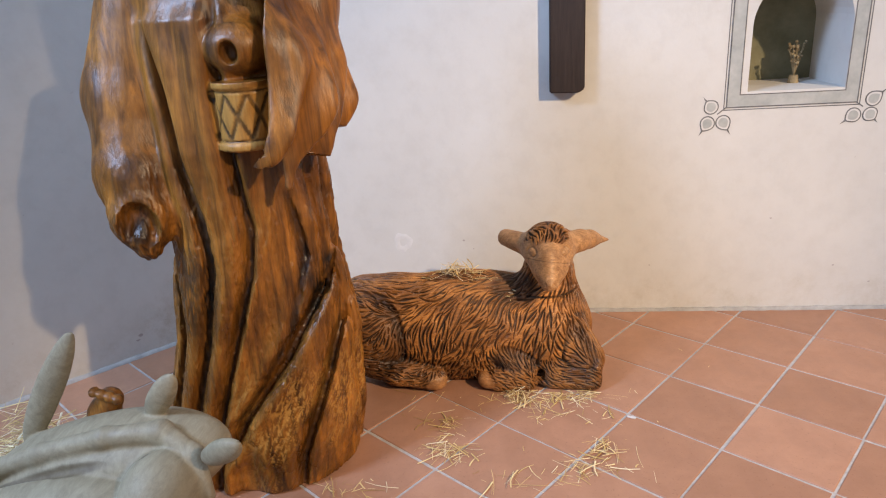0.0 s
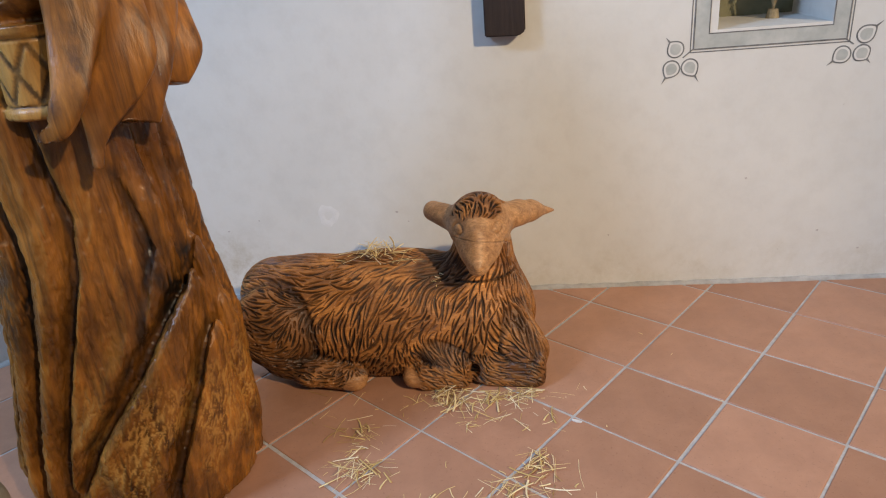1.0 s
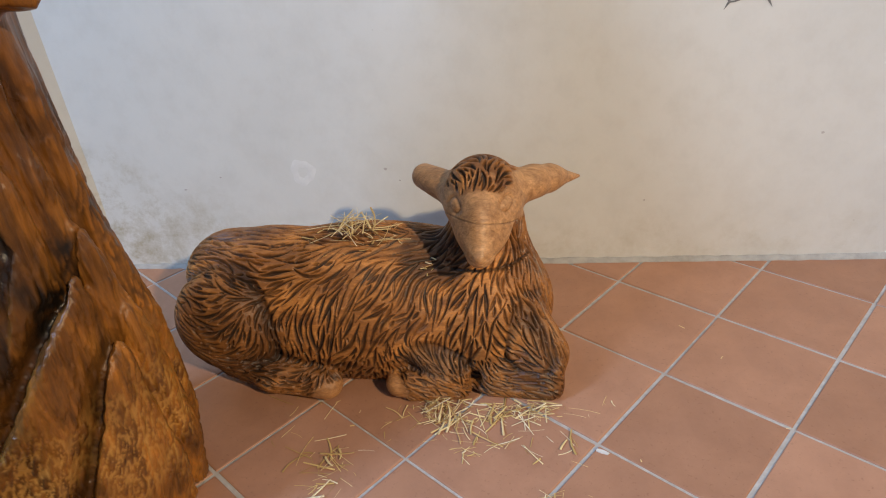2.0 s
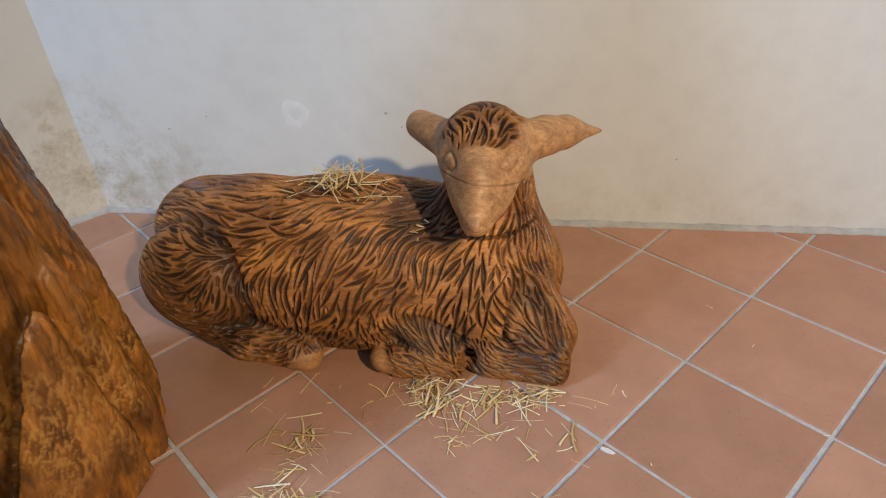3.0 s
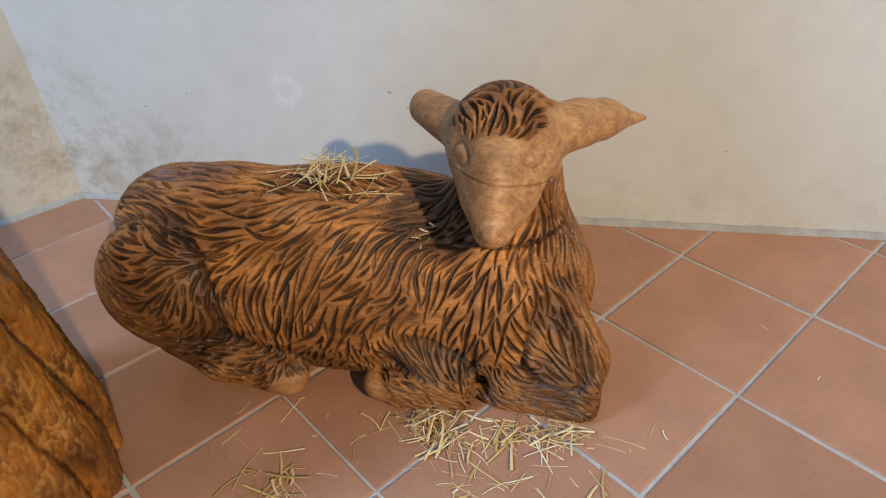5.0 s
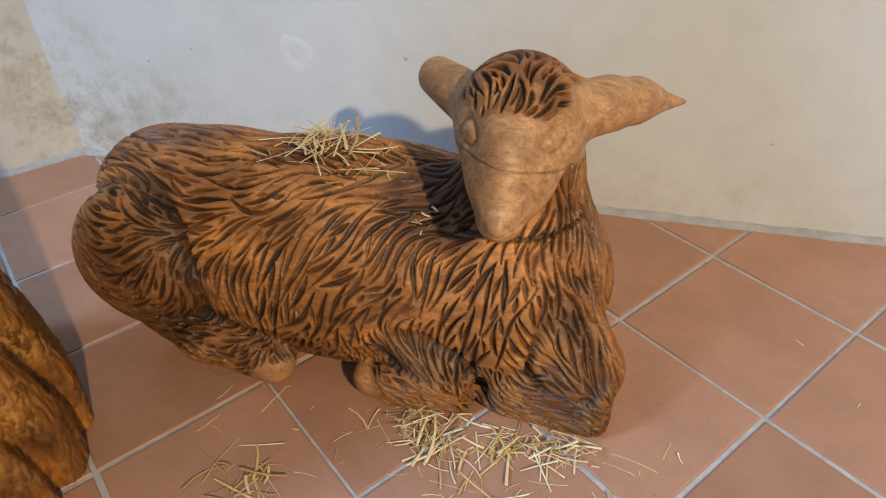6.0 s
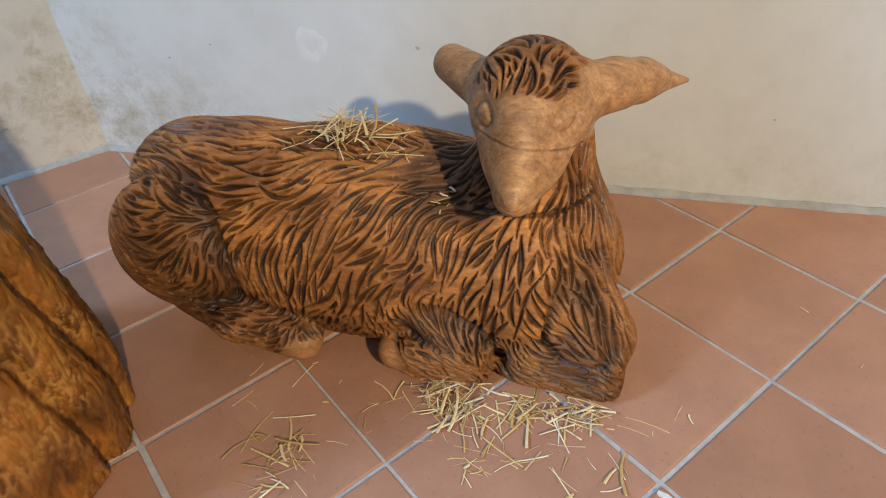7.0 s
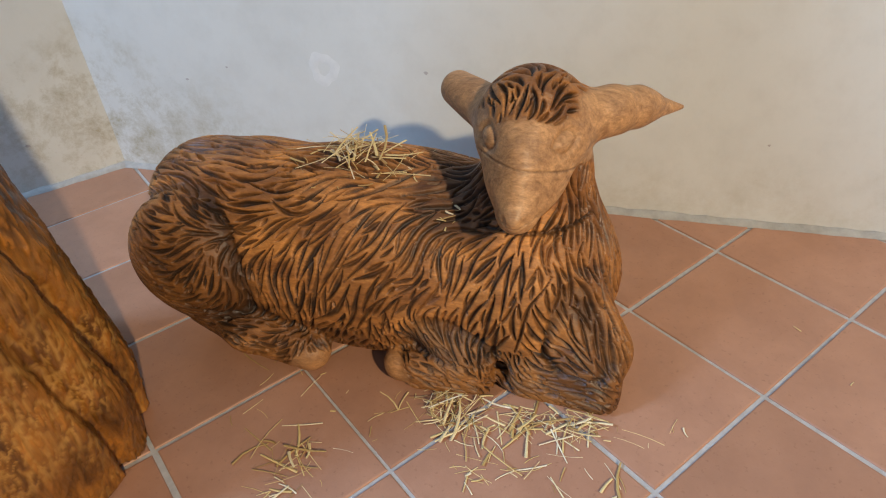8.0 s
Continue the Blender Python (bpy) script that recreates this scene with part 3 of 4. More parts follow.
# ---------------- carved sheep ----------------
def sheep_field(p):
    body = ell(p, (-0.13, 0.375, 0.180), (0.450, 0.195, 0.200))
    body = join(body, ell(p, (-0.40, 0.385, 0.205), (0.190, 0.185, 0.160)), 0.04)
    body = join(body, ell(p, (-0.512, 0.390, 0.272), (0.090, 0.125, 0.085)), 0.04)
    body = join(body, ell(p, (-0.14, 0.365, 0.085), (0.33, 0.140, 0.115)), 0.03)
    body = join(body, ell(p, (0.175, 0.355, 0.170), (0.150, 0.170, 0.190)), 0.05)
    neck = cap(p, (0.170, 0.365, 0.24), (0.185, 0.365, 0.44), 0.122, 0.082)
    body = join(body, neck, 0.05)
    # haunch and shank
    body = join(body, ell(p, (-0.458, 0.270, 0.188), (0.152, 0.110, 0.142), (0, 20, 0)), 0.016)
    shank = chain(p, [((-0.47, 0.258, 0.080), 0.056), ((-0.36, 0.214, 0.066), 0.050), ((-0.225, 0.194, 0.046), 0.041)], 0.02)
    body = join(body, shank, 0.012)
    # near foreleg: upper arm slanting down to the knee, cannon folded back along the floor
    arm = chain(p, [((-0.05, 0.232, 0.185), 0.040), ((0.080, 0.220, 0.085), 0.060)], 0.02)
    body = join(body, arm, 0.014)
    cannon = join(block(p, (0.050, 0.214, 0.046), (0.085, 0.046, 0.042), 0.028, (0, 0, 5)), ell(p, (-0.040, 0.204, 0.040), (0.036, 0.036, 0.034)), 0.012)
    body = join(body, cannon, 0.010)
    # far foreleg
    arm = chain(p, [((0.248, 0.275, 0.20), 0.064), ((0.306, 0.250, 0.100), 0.064)], 0.02)
    body = join(body, arm, 0.018)
    cannon = join(block(p, (0.258, 0.237, 0.060), (0.100, 0.056, 0.060), 0.030, (0, 0, -4)), ell(p, (0.160, 0.228, 0.040), (0.032, 0.036, 0.034)), 0.012)
    body = join(body, cannon, 0.010)
    # hollow between the forelegs
    body = carve(body, cap(p, (0.140, 0.15, 0.035), (0.150, 0.26, 0.065), 0.015, 0.015), 0.02)
    # head
    head = ell(p, (0.178, 0.345, 0.487), (0.082, 0.085, 0.080))
    face = chain(p, [((0.180, 0.310, 0.500), 0.078), ((0.180, 0.240, 0.460), 0.062), ((0.178, 0.184, 0.422), 0.035)], 0.03)
    face = join(face, ell(p, (0.178, 0.157, 0.424), (0.022, 0.020, 0.017)), 0.012)
    head = join(head, face, 0.03)
    head = join(head, ell(p, (0.180, 0.290, 0.485), (0.088, 0.066, 0.056)), 0.02)
    plane = (0.8 * (np.sqrt((p[..., 0] - 0.180) ** 2 + 0.016 ** 2) - 0.010) - 0.6 * p[..., 1] + 0.106 + 0.343 * (p[..., 2] - 0.49)) / 1.06
    head = carve(head, -np.where(p[..., 2] > 0.36, plane, -1.0), 0.022)
    for s in (-1, 1):
        head = carve(head, ell(p, (0.178 + s * 0.017, 0.150, 0.420), (0.006, 0.012, 0.007), (0, s * 25, 0)), 0.004)
    right = join(cap(p, (0.225, 0.335, 0.486), (0.290, 0.382, 0.492), 0.042, 0.036), ell(p, (0.295, 0.390, 0.487), (0.088, 0.032, 0.036), (0, 7, 41)), 0.02)
    right = join(right, cap(p, (0.330, 0.420, 0.482), (0.400, 0.486, 0.455), 0.031, 0.004), 0.016)
    left = chain(p, [((0.130, 0.335, 0.486), 0.042), ((0.034, 0.430, 0.491), 0.031)])
    head = join(join(head, right, 0.025), left, 0.025)
    body = join(body, head, 0.02)
    return np.maximum(body, 0.002 - p[..., 2])


# where the carver's strokes run: place, direction
STROKES = [
    ((-0.52, 0.36, 0.35), (1, 0, -0.20)), ((-0.35, 0.34, 0.38), (1, 0, 0.10)), ((-0.15, 0.33, 0.38), (1, -0.1, 0.3)), ((0.03, 0.32, 0.39), (1, 0, -0.15)),
    ((-0.30, 0.22, 0.28), (1, 0, 0.45)), ((-0.12, 0.19, 0.26), (0.75, 0, 1)), ((-0.20, 0.18, 0.16), (0.25, 0, 1)), ((-0.14, 0.20, 0.06), (-0.1, 0, 1)),
    ((0.02, 0.19, 0.29), (0.7, 0, 1)), ((0.06, 0.18, 0.22), (0.6, 0, 1)), ((0.14, 0.17, 0.16), (0.25, 0, 1)), ((0.17, 0.18, 0.27), (0.05, 0, 1)), ((0.26, 0.21, 0.27), (-0.5, 0, 1)),
    ((0.32, 0.30, 0.22), (-0.45, 0, 1)), ((0.33, 0.22, 0.13), (-0.35, 0, 1)), ((0.25, 0.16, 0.06), (-1, 0, 0.30)), ((0.02, 0.15, 0.05), (-1, 0, 0.15)),
    ((0.02, 0.18, 0.13), (-0.85, 0, 0.60)), ((-0.34, 0.14, 0.07), (1, 0, -0.25)), ((-0.52, 0.19, 0.24), (1, 0, -0.35)), ((-0.40, 0.16, 0.22), (0.55, 0, 0.8)), ((-0.34, 0.17, 0.16), (0.35, 0, 1)),
    ((-0.56, 0.25, 0.16), (1, 0, -0.45)), ((-0.46, 0.16, 0.12), (0.8, 0, -0.1)), ((0.18, 0.30, 0.56), (0.35, -1, 0.2)), ((0.10, 0.28, 0.36), (0.5, 0, 1)), ((0.30, 0.38, 0.34), (-0.5, 0, 1)),
]


def flow_field(v, normals, strokes):
    total = np.zeros_like(v)
    for at, d in strokes:
        d = np.array(d, float)
        d /= np.linalg.norm(d)
        w = 1.0 / (((v - np.array(at)) ** 2).sum(-1) + 0.0016) ** 1.6
        total += w[:, None] * d
    swirl = wobble(v, 16, 2.0) + 0.8 * wobble(v, 48, 3.0, 1)
    total /= np.linalg.norm(total, axis=-1, keepdims=True) + 1e-9
    side = np.cross(normals, total)
    curls = 1.3 * wobble(v, 70, 5.0, 1) * smooth(0.49, 0.53, v[:, 2])
    total = total + side * (0.42 * swirl + curls)[:, None]
    total -= normals * (total * normals).sum(-1, keepdims=True)
    return total / (np.linalg.norm(total, axis=-1, keepdims=True) + 1e-9)


def sheep():
    verts, quads = skin(sheep_field, (-0.66, 0.10, -0.01), (0.42, 0.62, 0.60), 0.0041)
    verts, quads = finer(verts, quads)
    verts, normals = settle(sheep_field, verts)
    x, y, z = verts.T
    # the face and ears are left smooth and unstained, the crown is carved
    muzzle = np.minimum(ell(verts, (0.180, 0.215, 0.452), (0.095, 0.098, 0.085), (-35, 0, 0)), np.minimum(cap(verts, (0.255, 0.35, 0.49), (0.40, 0.48, 0.46), 0.066, 0.06), cap(verts, (0.105, 0.36, 0.490), (0.0, 0.45, 0.49), 0.058, 0.060)))
    muzzle = np.minimum(muzzle, ell(verts, (0.180, 0.290, 0.478), (0.115, 0.070, 0.055)))
    crown = ell(verts, (0.180, 0.368, 0.570), (0.088, 0.096, 0.074))
    bare = smooth(0.010, -0.004, muzzle) * smooth(-0.006, 0.004, crown)
    hooves = np.minimum(np.linalg.norm(verts - np.array((-0.215, 0.175, 0.03)), axis=-1), np.linalg.norm(verts - np.array((-0.055, 0.18, 0.035)), axis=-1)) - 0.043
    bare = np.maximum(bare, 0.55 * smooth(0.006, -0.004, hooves))
    wool = (bare < 0.5) & (z > 0.004)
    flow = flow_field(verts, normals, STROKES)
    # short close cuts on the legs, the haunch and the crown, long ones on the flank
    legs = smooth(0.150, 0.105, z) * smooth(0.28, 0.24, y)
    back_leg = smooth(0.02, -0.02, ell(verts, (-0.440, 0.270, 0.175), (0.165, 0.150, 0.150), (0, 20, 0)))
    top = smooth(0.46, 0.50, z)
    short = np.clip(np.maximum(np.maximum(legs, 0.75 * back_leg), 0.85 * top), 0, 1)
    cut, tone = gouges(verts, normals, flow, wool, 0.0090 - 0.0016 * short + 0.0012 * top, 0.120 - 0.065 * short, 0.0034 - 0.0005 * short, 3)
    # creases round the haunch and above the folded forelegs, cut in and coloured dark
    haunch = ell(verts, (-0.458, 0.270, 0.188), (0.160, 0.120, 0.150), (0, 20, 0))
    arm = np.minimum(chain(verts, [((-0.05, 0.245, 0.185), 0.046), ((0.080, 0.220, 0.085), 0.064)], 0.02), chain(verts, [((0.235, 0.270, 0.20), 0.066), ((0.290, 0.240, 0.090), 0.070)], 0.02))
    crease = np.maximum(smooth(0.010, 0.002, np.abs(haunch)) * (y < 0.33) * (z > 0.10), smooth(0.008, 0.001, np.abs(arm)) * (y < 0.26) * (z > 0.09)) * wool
    groove = smooth(1.60, 0.20, cut) * (1 - bare) * wool
    crest = smooth(1.2, 2.4, cut) * (1 - bare) * wool
    depth = 0.0078 + 0.0020 * wobble(verts, 9, 1.0)
    verts = verts + normals * (0.0008 * crest - depth * groove - 0.009 * crease + 0.0007 * wobble(verts, 40, 4.0))[:, None]
    # shrinkage cracks across the face and round the chest
    crack = smooth(0.0024, 0.0008, np.abs(z - 0.470 + 0.30 * (y - 0.24) + 0.14 * (x - 0.18) + 0.0015 * wobble(verts, 30, 6.0))) * bare * (y < 0.30)
    chest = smooth(0.0045, 0.0012, np.abs(z - 0.335 - 0.02 * (x - 0.18) + 0.0015 * wobble(verts, 25, 8.0))) * (y < 0.33) * (x > 0.10)
    # carved lids
    lids = np.zeros(len(verts))
    eye = np.abs((y - 0.252 - 0.5 * (z - 0.500)) / 0.0185) ** 1.5 + np.abs((z - 0.500) / 0.0150) ** 1.5
    eye = eye ** 0.67
    beside = (np.abs(x - 0.181) > 0.030) * (np.abs(x - 0.181) < 0.095) * bare
    lids = 0.4 * smooth(0.16, 0.04, np.abs(eye - 1.0)) * beside
    verts = verts + normals * (0.0028 * smooth(1.0, 0.2, eye) * beside - 0.0030 * smooth(1.6, 1.0, eye) * smooth(0.6, 1.0, eye) * beside)[:, None]
    mouth = smooth(0.0018, 0.0005, np.abs(z - 0.408 - 0.35 * np.abs(x - 0.178))) * (y < 0.19) * bare
    lids = np.maximum(lids, 0.8 * mouth)
    verts = verts - normals * (0.006 * chest + 0.0012 * crack + 0.002 * lids)[:, None]
    burn = smooth(1.55, 0.85, cut + 0.22 * wobble(verts, 60, 3.0)) * tone * (1 - bare) * wool
    stroke_shade = np.clip(0.85 * crease + burn + chest + 0.55 * crack + 0.45 * lids, 0, 1)
    # nape and haunch shade painted into the colour; legs stained deeper than flank
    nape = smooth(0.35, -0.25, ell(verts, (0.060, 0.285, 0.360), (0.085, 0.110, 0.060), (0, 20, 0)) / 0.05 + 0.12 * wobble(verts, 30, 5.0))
    shade_stain = np.clip(0.95 * nape + 0.62 * legs + 0.80 * back_leg, 0, 1) * (1 - bare)
    return carved_thing("sheep_statue", verts, quads, {"stroke_shade": stroke_shade, "bare": bare, "shade_stain": shade_stain}, SHEEPWOOD, "carved brown wooden lying sheep with burnt wool strokes on tiles", "statue")


sheep()


# ---------------- carved robed figure ----------------
Z_KEYS = (0.0, 0.15, 0.45, 0.70, 1.00, 1.30, 1.45)
AXIS_X = (-0.718, -0.710, -0.648, -0.643, -0.632, -0.615, -0.615)
AXIS_Y = (-0.130, -0.135, -0.170, -0.180, -0.190, -0.180, -0.165)
RADIUS_X = (0.284, 0.304, 0.264, 0.226, 0.208, 0.225, 0.16)
RADIUS_Y = (0.250, 0.260, 0.220, 0.195, 0.185, 0.175, 0.12)
# folds of the cloth: (x, z) down the front, depth, width
FOLDS = [
    ([(-0.59, 1.34), (-0.60, 1.13), (-0.592, 0.967), (-0.580, 0.80), (-0.60, 0.68), (-0.665, 0.48), (-0.735, 0.27), (-0.78, 0.10), (-0.80, 0.0)], 0.034, 0.016),
    ([(-0.78, 1.30), (-0.735, 0.96), (-0.705, 0.83), (-0.700, 0.70), (-0.745, 0.48), (-0.83, 0.22), (-0.86, 0.0)], 0.030, 0.016),
    ([(-0.435, 0.86), (-0.415, 0.78), (-0.445, 0.60), (-0.545, 0.42), (-0.68, 0.24), (-0.76, 0.10)], 0.030, 0.014),
    ([(-0.415, 0.84), (-0.385, 0.74), (-0.392, 0.58), (-0.45, 0.36), (-0.54, 0.11), (-0.56, 0.0)], 0.026, 0.013),
    ([(-0.50, 0.90), (-0.475, 0.70), (-0.520, 0.50), (-0.62, 0.34), (-0.70, 0.24)], 0.012, 0.012),
    ([(-0.84, 0.70), (-0.83, 0.5), (-0.90, 0.25), (-0.93, 0.0)], 0.022, 0.014),
]
SIDE_FOLDS = [((98, 88, 80, 74), 0.020, 0.05), ((122, 112, 100, 92), 0.022, 0.06), ((150, 150, 145, 140), 0.02, 0.07), ((190, 190, 190, 190), 0.02, 0.08), ((235, 235, 235, 235), 0.02, 0.08)]


def figure_field(p):
    z = p[..., 2]
    cx, cy = np.interp(z, Z_KEYS, AXIS_X), np.interp(z, Z_KEYS, AXIS_Y)
    rx, ry = np.interp(z, Z_KEYS, RADIUS_X), np.interp(z, Z_KEYS, RADIUS_Y)
    u, v = (p[..., 0] - cx) / rx, (p[..., 1] - cy) / ry
    rho = np.sqrt(u * u + v * v) + 1e-6
    size = np.sqrt(rx * ry)
    front = smooth(0.25, -0.35, v / rho)
    d = (rho - 1) * size
    cut = np.zeros_like(d)
    for line, depth, width in FOLDS:
        line = sorted(line, key=lambda q: q[1])
        zs, xs = [q[1] for q in line], [q[0] for q in line]
        off = (p[..., 0] - np.interp(z, zs, xs))
        here = smooth(zs[0] - 0.03, zs[0] + 0.03, z) * smooth(zs[-1] + 0.05, zs[-1] - 0.09, z)
        cut = cut + here * front * depth * (np.exp(-(off / width) ** 2) - 0.35 * np.exp(-((off - 2.6 * width) / (1.8 * width)) ** 2) - 0.25 * np.exp(-((off + 2.6 * width) / (1.8 * width)) ** 2))
    angle = np.degrees(np.arctan2(u, -v)) % 360
    for bearings, depth, width in SIDE_FOLDS:
        off = np.radians(angle - np.interp(z, (0.0, 0.3, 0.6, 0.9), bearings))
        cut = cut + depth * smooth(1.0, 0.85, z) * (np.exp(-(off / (width)) ** 2) - 0.3 * np.exp(-((off - 0.17) / 0.12) ** 2))
    # the under-robe lies deeper between the two edges of the mantle
    inner = smooth(0.02, 0.05, p[..., 0] - np.interp(z, (0.1, 0.3, 0.48, 0.68, 0.967, 1.34), (-0.78, -0.735, -0.665, -0.60, -0.592, -0.60))) * smooth(0.05, -0.01, p[..., 0] - np.interp(z, (0.24, 0.42, 0.60, 0.78, 0.95, 1.34), (-0.68, -0.545, -0.445, -0.415, -0.445, -0.44)))
    cut = cut + 0.022 * inner * front
    body = (d + cut) * 0.75
    # shoulders and hooded head
    body = join(body, ell(p, (-0.615, -0.16, 1.40), (0.245, 0.145, 0.13)), 0.05)
    body = join(body, ell(p, (-0.605, -0.175, 1.60), (0.105, 0.115, 0.145)), 0.05)
    # wide hanging sleeve
    fan = 0.010 * np.sin(70 * p[..., 1] - 26 * z) + 0.006 * np.sin(38 * p[..., 1] + 9 * z + 1.0)
    tuck = 0.055 * smooth(1.10, 0.93, z) + 0.045 * smooth(1.16, 1.36, z)
    sleeve = ell(p + np.stack([tuck, 0 * tuck, 0 * tuck], -1), (-0.440, -0.240, 1.090), (0.098, 0.205, 0.36)) + 2.0 * fan * smooth(1.36, 1.05, z)
    sleeve = np.maximum(sleeve, (0.915 + 0.42 * (p[..., 1] + 0.43) + 0.018 * np.sin(52 * p[..., 1]) - z) * 0.8)
    sleeve = join(sleeve, chain(p, [((-0.425, -0.15, 1.37), 0.09), ((-0.425, -0.20, 1.20), 0.07)], 0.03), 0.04)
    sleeve = carve(sleeve, block(p, (-0.520, -0.36, 1.10), (0.065, 0.10, 0.26), 0.02), 0.012)
    body = join(body, sleeve, 0.018)
    # lowered arm with an open cuff
    arm = chain(p, [((-0.855, -0.16, 1.36), 0.100), ((-0.902, -0.215, 1.12), 0.098), ((-0.885, -0.285, 0.93), 0.092), ((-0.862, -0.335, 0.83), 0.078), ((-0.856, -0.350, 0.755), 0.030)], 0.03)
    arm = carve(arm, ell(p, (-0.842, -0.415, 0.825), (0.050, 0.062, 0.068), (-25, 0, 0)), 0.012)
    arm = join(arm, chain(p, [((-0.865, -0.33, 0.85), 0.030), ((-0.858, -0.372, 0.79), 0.026)], 0.01), 0.01)
    body = join(body, arm, 0.020)
    # bundle above the drum with a hollow, and the drum itself
    bundle = ell(p, (-0.545, -0.335, 1.235), (0.075, 0.062, 0.062))
    bundle = carve(bundle, ell(p, (-0.546, -0.400, 1.226), (0.021, 0.045, 0.026)), 0.008)
    body = join(body, bundle, 0.02)
    lean = np.clip((z - 1.085) / 0.16, -0.5, 0.5)
    q = np.sqrt((p[..., 0] + 0.546 - 0.012 * lean) ** 2 + (p[..., 1] + 0.335) ** 2)
    waist = 0.0665 + 0.010 * lean + 0.006 * smooth(0.36, 0.42, np.abs(lean))
    drum = np.maximum(q - waist, np.abs(z - 1.085) - 0.079)
    body = join(body, drum, 0.006)
    return np.maximum(body, 0.002 - z)


def drum_pattern(v):
    """The lacing on the drum: crossing lines and rims, as strokes."""
    a = np.arctan2(v[:, 0] + 0.546, -(v[:, 1] + 0.335)) * 0.07
    h = v[:, 2] - 1.085
    near = smooth(0.014, 0.006, np.abs(np.hypot(v[:, 0] + 0.546, v[:, 1] + 0.335) - 0.069)) * (np.abs(h) < 0.078) * (v[:, 1] < -0.34)
    lines = np.zeros(len(v))
    for shift in (-0.112, -0.056, 0.0, 0.056, 0.112):
        for s in (-1, 1):
            lines = np.maximum(lines, smooth(0.0062, 0.0036, np.abs(a - shift - 0.004 - s * 0.54 * h) * 0.88) * (np.abs(h) < 0.052))
    for level in (-0.056, 0.056):
        lines = np.maximum(lines, smooth(0.0032, 0.0012, np.abs(h - level)))
    return near, lines * near


def figure():
    verts, quads = skin(figure_field, (-1.05, -0.50, -0.01), (-0.27, 0.20, 1.78), 0.0085)
    verts, quads = finer(verts, quads)
    verts, normals = settle(figure_field, verts)
    x, y, z = verts.T
    near, lines = drum_pattern(verts)
    # chisel marks along the folds
    down = np.zeros_like(verts)
    down[:, 2] = 1.0
    down[:, 0] = np.where(z < 0.7, 0.45 * smooth(0.7, 0.2, z), 0.0) * (x > -0.75)
    down -= normals * (down * normals).sum(-1, keepdims=True)
    down /= np.linalg.norm(down, axis=-1, keepdims=True) + 1e-9
    gap, rim = tufts(verts, normals, down, (near < 0.5) & (z < 1.40) & (y < 0.1), 0.026, 0.12, 0.016, 8)
    drape = 0.0055 * wobble(verts * np.array((1.0, 1.0, 0.16)), 42, 7.0) * smooth(0.70, 0.95, z) * (1 - near) * (1 - smooth(-0.64, -0.60, x) * smooth(-0.46, -0.50, x))
    chisel = smooth(0.32, 0.05, gap) * (1 - near) * smooth(1.02, 0.85, z)
    verts = verts + normals * (-0.0034 * chisel - 0.0030 * lines + 0.0016 * wobble(verts, 22, 3.0) + drape)[:, None]
    # shade in the folds, painted as dark colour along their bottoms
    fold_shade = np.zeros(len(verts))
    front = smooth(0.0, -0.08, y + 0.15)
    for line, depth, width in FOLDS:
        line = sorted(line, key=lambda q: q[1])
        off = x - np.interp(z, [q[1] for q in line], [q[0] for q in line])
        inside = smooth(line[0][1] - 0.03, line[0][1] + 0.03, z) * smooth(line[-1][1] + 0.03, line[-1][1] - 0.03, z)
        fold_shade = np.maximum(fold_shade, np.exp(-(off / (0.75 * width)) ** 2) * inside * front)
    # shade inside the bundle's hole and the open cuff, put into the colour
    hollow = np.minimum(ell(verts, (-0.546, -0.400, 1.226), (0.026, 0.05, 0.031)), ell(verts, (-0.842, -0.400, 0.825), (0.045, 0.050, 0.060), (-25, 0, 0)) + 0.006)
    amber = 0.8 * smooth(0.13, 0.03, gap) * smooth(0.55, 0.25, z) * smooth(-0.75, -0.60, x) * smooth(-0.3, 0.5, wobble(verts, 18, 6.0)) * (1 - near)
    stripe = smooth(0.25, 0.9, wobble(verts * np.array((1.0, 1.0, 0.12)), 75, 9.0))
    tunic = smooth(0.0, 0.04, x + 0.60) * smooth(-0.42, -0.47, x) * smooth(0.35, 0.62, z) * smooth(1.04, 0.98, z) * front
    stroke_shade = np.clip(0.8 * fold_shade + 0.85 * chisel * smooth(0.25, 0.55, z) * smooth(-0.4, 0.6, wobble(verts, 14, 5.0)) + 0.8 * tunic * stripe + 0.9 * lines, 0, 1) * (1 - near) + 0.9 * lines + 0.85 * smooth(0.002, -0.010, hollow)
    return carved_thing("robed_statue", verts, quads, {"stroke_shade": np.clip(stroke_shade, 0, 1), "bare": np.maximum(0.7 * near, amber)}, ROBEWOOD, "varnished brown carved wooden robed figure holding a small drum", "statue")


figure()


